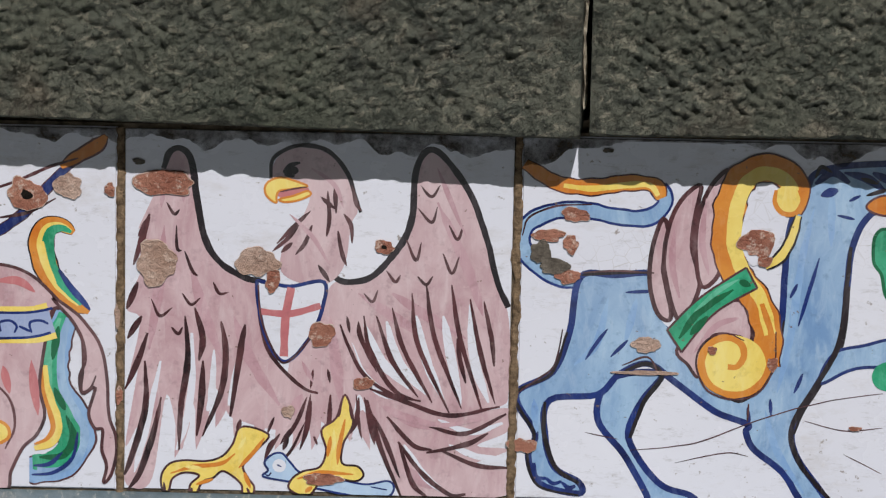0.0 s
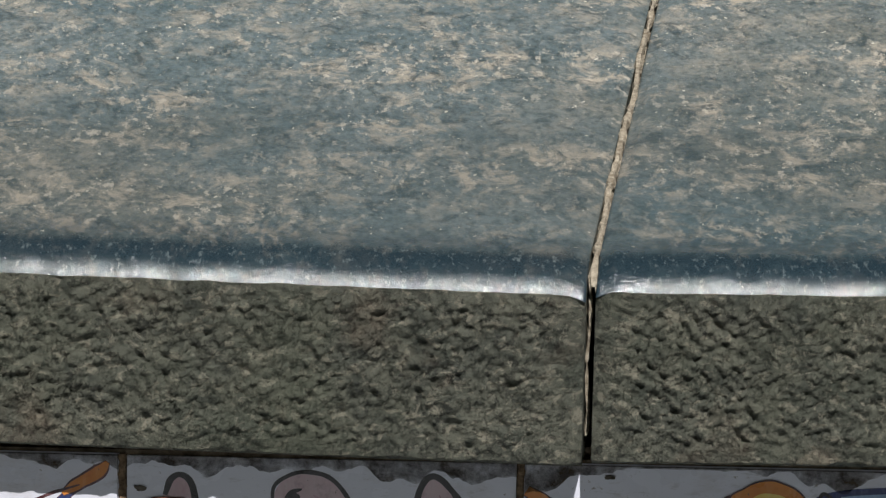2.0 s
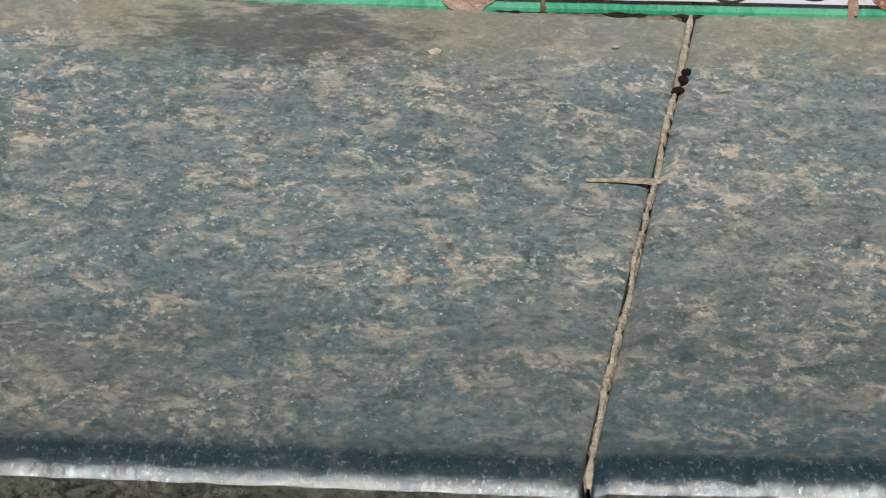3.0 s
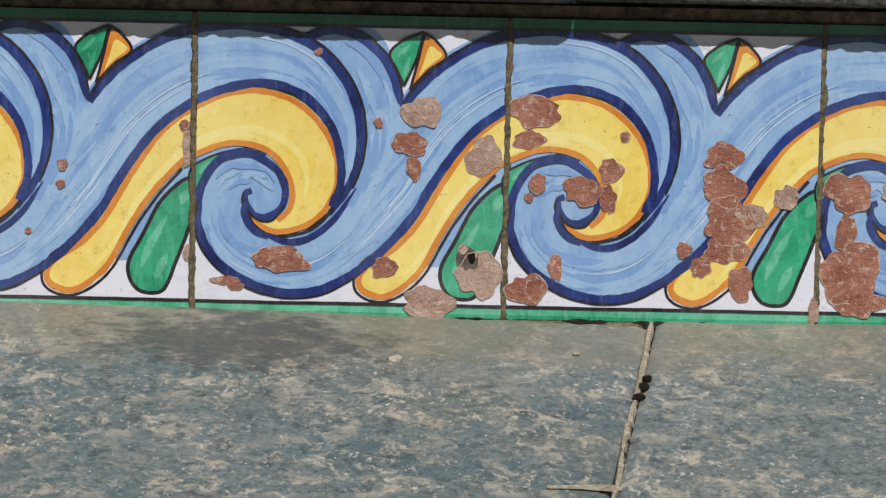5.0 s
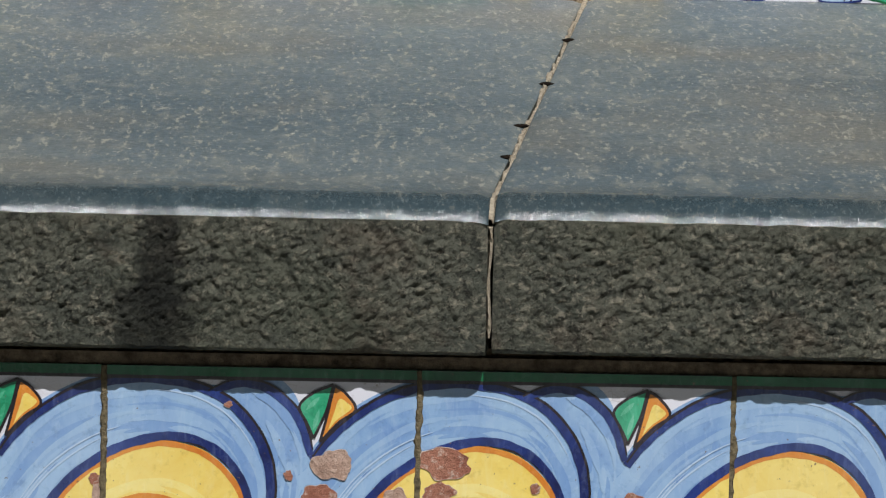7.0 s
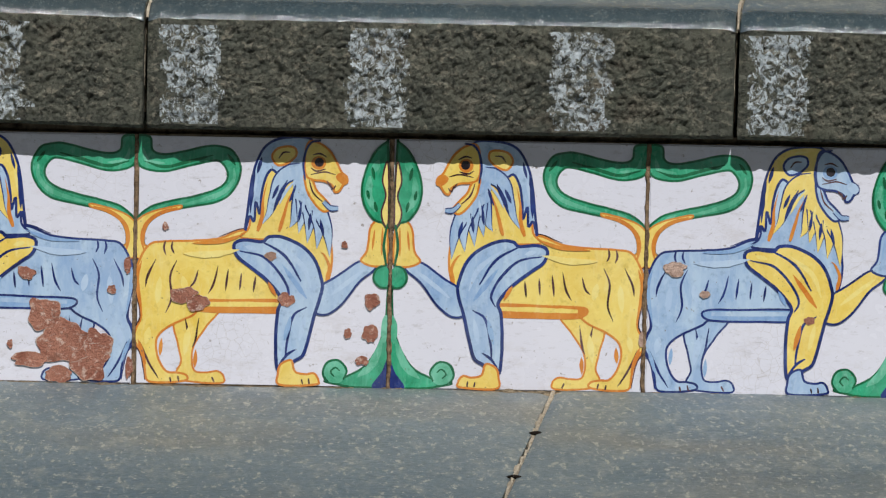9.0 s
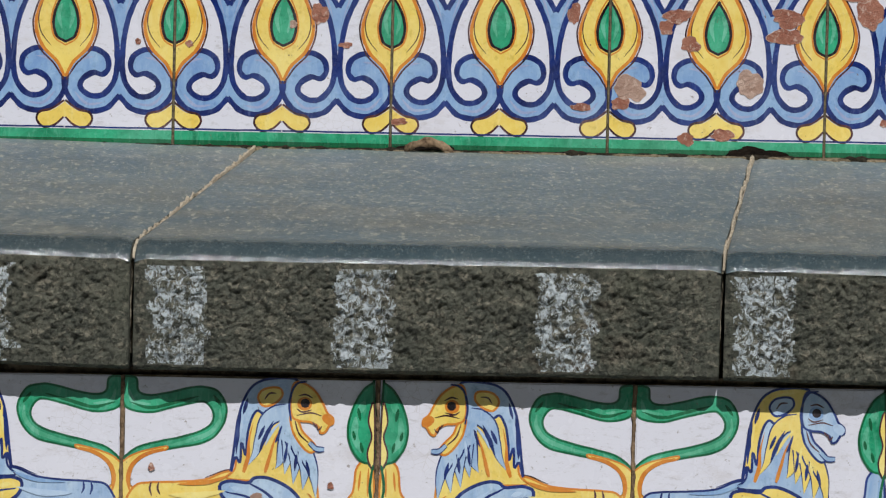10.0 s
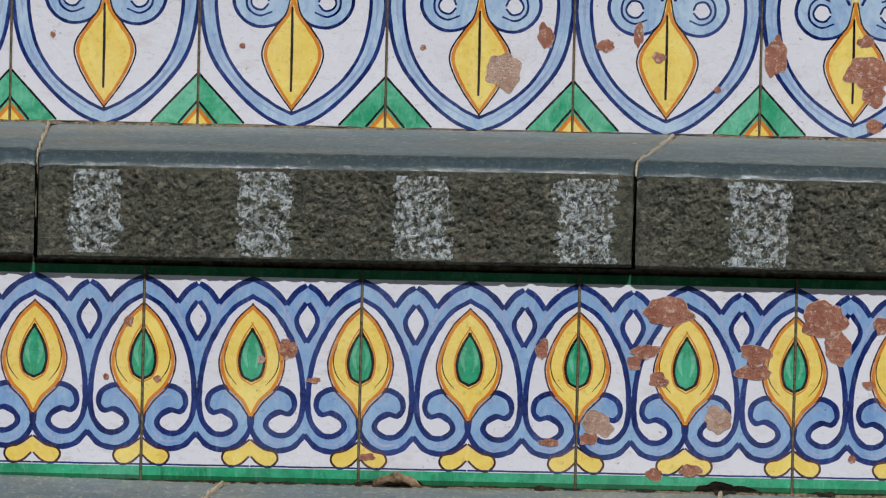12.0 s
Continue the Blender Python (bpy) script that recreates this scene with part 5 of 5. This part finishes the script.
def lay(name, row, x, y, size, mat, label, category, flat=0.6, long=1.0, spin=0.0):
    ob = tagged(new(name, pebble_data(name, size, mat, int(abs(x) * 9173 + y * 77), flat, long)), label, category)
    ob.location = (x, y, tread_height(row, y) - 0.0002)
    ob.rotation_euler = (0, 0, spin)
    return ob


for row, x, y, size in ((0, -0.1031, 1.984, 0.0015), (0, -0.0854, 1.987, 0.0013), (0, -0.0859, 1.969, 0.0012), (0, -0.1295, 1.930, 0.0016),
                        (0, -0.0202, 2.156, 0.0010), (0, -0.0079, 2.4506, 0.0024), (1, -0.1104, 2.6595, 0.0010), (0, -0.118, 1.972, 0.0009),
                        (0, 0.0550, 1.985, 0.0008), (0, 0.1000, 2.235, 0.0008), (0, 0.060, 2.47, 0.0011), (0, -0.115, 2.49, 0.0012), (2, 0.06, 3.777, 0.0024)):
    lay("grit", row, x, y, size, GRIT, "pale crumb of grit on the stone tread", "grit", 0.7, 1.3)
lay("dry_leaf_bit", 0, 0.114, 1.9636, 0.0024, GRIT, "small grey-green dry leaf bit on the tread", "leaf", 0.25, 1.5, 0.4)
# a black bit like a nail or insect, built as three plain lumps
for x, y, long, spin in ((0.0840, 2.415, 2.4, 1.5), (0.0816, 2.398, 1.4, 0.2), (0.0855, 2.428, 1.2, 0.9)):
    lay("dark_twig", 0, x, y, 0.0018, DEBRIS_AND_PITS, "dark rotten twig caught in the slab joint", "twig", 0.8, long, spin)
for x, y in ((0.0675, 2.631), (0.0887, 2.850), (0.1026, 2.999), (0.0745, 2.72)):
    lay("dark_crumb", 1, x, y, 0.0016, DEBRIS_AND_PITS, "dark crumb of dirt in the slab joint", "crumb", 0.6, 2.0, 0.1)
lay("rust_crumb", 3, 0.2153, 4.0959, 0.0022, CLAY, "red clay crumb on the stone tread", "crumb", 0.5, 1.5)


def smear_data(length, width, seed):
    """A flat lick of mortar."""
    n, verts, faces = 18, [], []
    for i in range(n + 1):
        f = i / n
        h = width * (0.25 + 0.75 * f) * (1 + 0.3 * noise.noise(Vector((f * 6, seed, 1)))) * min(1, (1 - f) * 6 + 0.3)
        mid = 0.0012 * math.sin(f * 3.0)
        verts += [((f - 0.5) * length, mid - h, 0), ((f - 0.5) * length, mid, 0.0007), ((f - 0.5) * length, mid + h, 0)]
    for i in range(n):
        for k in range(2):
            a = i * 3 + k
            faces.append((a, a + 3, a + 4, a + 1))
    return mesh_of("mortar_smear", verts, faces, [MORTAR])


for x, y, length, width, flip in ((0.0590, 2.259, 0.026, 0.0055, 1), (0.0700, 2.0665, 0.019, 0.003, -1)):
    ob = tagged(new("mortar_smear", smear_data(length, width, length * 90)), "pale lick of mortar smeared beside a joint", "mortar smear")
    ob.location = (x, y, tread_height(0, y) + 0.0003)
    ob.scale = (flip, 1, 1)


def leaf_data():
    """A curled dry leaf."""
    verts, faces = [], []
    n, m = 14, 6
    for i in range(n + 1):
        f = i / n
        half = 0.0062 * math.sin(math.pi * min(1, f * 0.95 + 0.03)) ** 0.7
        for k in range(m + 1):
            g = k / m * 2 - 1
            verts.append(((f - 0.5) * 0.028, g * half * 0.6, 0.0065 * math.sin(math.pi * f) - 0.0035 * g * g + 0.0007 * math.sin(f * 17 + g * 3)))
    for i in range(n):
        for k in range(m):
            a = i * (m + 1) + k
            faces.append((a, a + m + 1, a + m + 2, a + 1))
    return mesh_of("dry_leaf", verts, faces, [LEAF_BROWN], None, True)


LEAF_BROWN = plain_rough("dry_leaf_brown", (170, 144, 116), (66, 50, 38), 160, 0.001)
ob = tagged(new("dry_leaf", leaf_data()), "curled brown dry leaf against the tiled riser", "leaf")
ob.location, ob.rotation_euler = (0.0700, 3.7290, tread_height(2, 3.729) + 0.002), (0.35, 0.1, 0.05)
solid = ob.modifiers.new("thickness", "SOLIDIFY")
solid.thickness = 0.0006


# ------------------------------------------------ dirt along the risers' feet, grout on the tiles, grime with painted shade
SEAM_DARK = plain_rough("damp_dirt", (66, 56, 44), (14, 12, 10), 420, 0.002)
SEAM_TAN = plain_rough("dusty_dirt", (172, 154, 128), (70, 58, 46), 420, 0.002)
GROUT_TAN = plain_rough("stained_joint_filler", (168, 140, 112), (74, 58, 44), 380, 0.001)
GROUT_OLIVE = plain_rough("olive_joint_filler", (146, 132, 106), (70, 62, 48), 380, 0.001)
# brown of the grime, and of the shade painted in below the slab
GRIME_SHADE = plain_rough("grime_and_slab_shade", (96, 82, 68), (40, 33, 28), 320, 0.0004)


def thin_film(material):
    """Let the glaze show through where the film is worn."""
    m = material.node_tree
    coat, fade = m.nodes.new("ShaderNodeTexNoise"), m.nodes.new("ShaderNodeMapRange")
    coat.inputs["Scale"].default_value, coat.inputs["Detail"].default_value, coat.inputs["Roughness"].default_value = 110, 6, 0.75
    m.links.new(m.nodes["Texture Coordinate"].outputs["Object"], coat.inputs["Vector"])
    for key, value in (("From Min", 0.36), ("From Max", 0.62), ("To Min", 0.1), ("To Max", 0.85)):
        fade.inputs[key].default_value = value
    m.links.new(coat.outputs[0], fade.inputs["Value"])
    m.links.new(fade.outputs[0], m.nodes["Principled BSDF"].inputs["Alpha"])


thin_film(GRIME_SHADE)


def seam_data(row, x0, x1, high, deep, mat, seed):
    """A ragged bead of dirt in the corner of tread and riser."""
    verts, faces = [], []
    n = int((x1 - x0) / 0.0012)
    for i in range(n + 1):
        x = x0 + (x1 - x0) * i / n
        k = 0.5 + 0.9 * noise.noise(Vector((x * 70, seed, 1))) + 0.6 * noise.noise(Vector((x * 260, seed, 2)))
        k = max(0.08, k)
        y, z = FACE[row] - 0.0004, FOOT[row] - 0.0012
        verts += [(x, y + 0.001, z + 0.0012 + high * k), (x, y - 0.0006, z + 0.0012 + high * k * 0.9), (x, y - deep * k * 0.6, z + 0.0012 + high * k * 0.45), (x, y - deep * k - 0.0006, z)]
    for i in range(n):
        for k in range(3):
            a = i * 4 + k
            faces.append((a, a + 1, a + 5, a + 4))
    return mesh_of("dirt_seam", verts, faces, [mat])


for row, high, deep, mat, label in ((1, 0.0012, 0.005, SEAM_DARK, "dark damp dirt along the foot of the tiled riser"), (2, 0.0012, 0.006, SEAM_TAN, "dusty tan dirt along the foot of the tiled riser"),
                                    (3, 0.0016, 0.006, SEAM_DARK, "dark damp dirt along the foot of the tiled riser"), (4, 0.0012, 0.005, SEAM_TAN, "dusty tan dirt along the foot of the tiled riser")):
    tagged(new("dirt_seam", seam_data(row, -0.5, 0.6, high, deep, mat, row * 5.3)), label, "dirt")
for row, seed in ((1, 3.0), (3, 8.0)):
    tagged(new("dirt_seam", seam_data(row, -0.5, 0.6, 0.0006, 0.009, SEAM_TAN, seed)), "dusty tan dirt spread along the riser's foot", "dirt")


def ribbon_data(name, height, wide, mat, seed, ragged=0.7):
    """A ragged upright ribbon of joint filler, slightly domed."""
    verts, faces, n = [], [], 90
    for i in range(n + 1):
        z = height * i / n
        mid = 0.0004 * noise.noise(Vector((z * 90, seed, 4)))
        left = wide * (0.5 + ragged * (0.45 * noise.noise(Vector((z * 170, seed, 1))) + 0.35 * noise.noise(Vector((z * 520, seed, 2)))))
        right = wide * (0.5 + ragged * (0.45 * noise.noise(Vector((z * 170, seed, 6))) + 0.35 * noise.noise(Vector((z * 520, seed, 7)))))
        dome = -0.00022 - 0.00015 * noise.noise(Vector((z * 300, seed, 9)))
        verts += [(mid - max(left, 0.0002), 0.0004, z), (mid - max(left, 0.0002) * 0.6, dome, z), (mid + max(right, 0.0002) * 0.6, dome, z), (mid + max(right, 0.0002), 0.0004, z)]
    for i in range(n):
        for k in range(3):
            a = i * 4 + k
            faces.append((a, a + 1, a + 5, a + 4))
    return mesh_of(name, verts, faces, [mat])


def grime_shade_data(seed, long):
    """A film of grime in drips from a tile's upper edge; its brown also deepens the slab's shade."""
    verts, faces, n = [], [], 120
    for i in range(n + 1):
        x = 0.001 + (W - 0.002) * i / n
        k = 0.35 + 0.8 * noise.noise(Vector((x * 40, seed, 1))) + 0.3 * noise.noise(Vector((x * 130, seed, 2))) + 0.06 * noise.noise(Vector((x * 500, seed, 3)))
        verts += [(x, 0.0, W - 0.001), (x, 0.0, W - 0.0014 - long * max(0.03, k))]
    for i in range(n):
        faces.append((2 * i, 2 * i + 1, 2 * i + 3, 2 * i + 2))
    return mesh_of("grime", verts, faces, [GRIME_SHADE])


for r, wide, mat in ((0, 0.0024, GROUT_TAN), (1, 0.0026, GROUT_OLIVE), (2, 0.0019, GROUT_TAN), (3, 0.0013, GROUT_OLIVE), (4, 0.0011, GROUT_OLIVE)):
    for i, tile in rows[r].tiles.items():
        x = FIRST[r] + i * W
        if -0.4 < x < 0.45:
            part("joint_filler", ribbon_data("joint_filler", W - 0.001, wide, mat, r * 31 + i * 1.7), tile, "crumbling tan joint filler", (0, -rows[r].relief, 0))
            # lowest riser only: grime, drawn long to darken the shade there
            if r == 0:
                part("grime", grime_shade_data(i * 2.3, 0.014), tile, "brown sooty grime crust", (0, -rows[r].relief - 0.00004, 0))
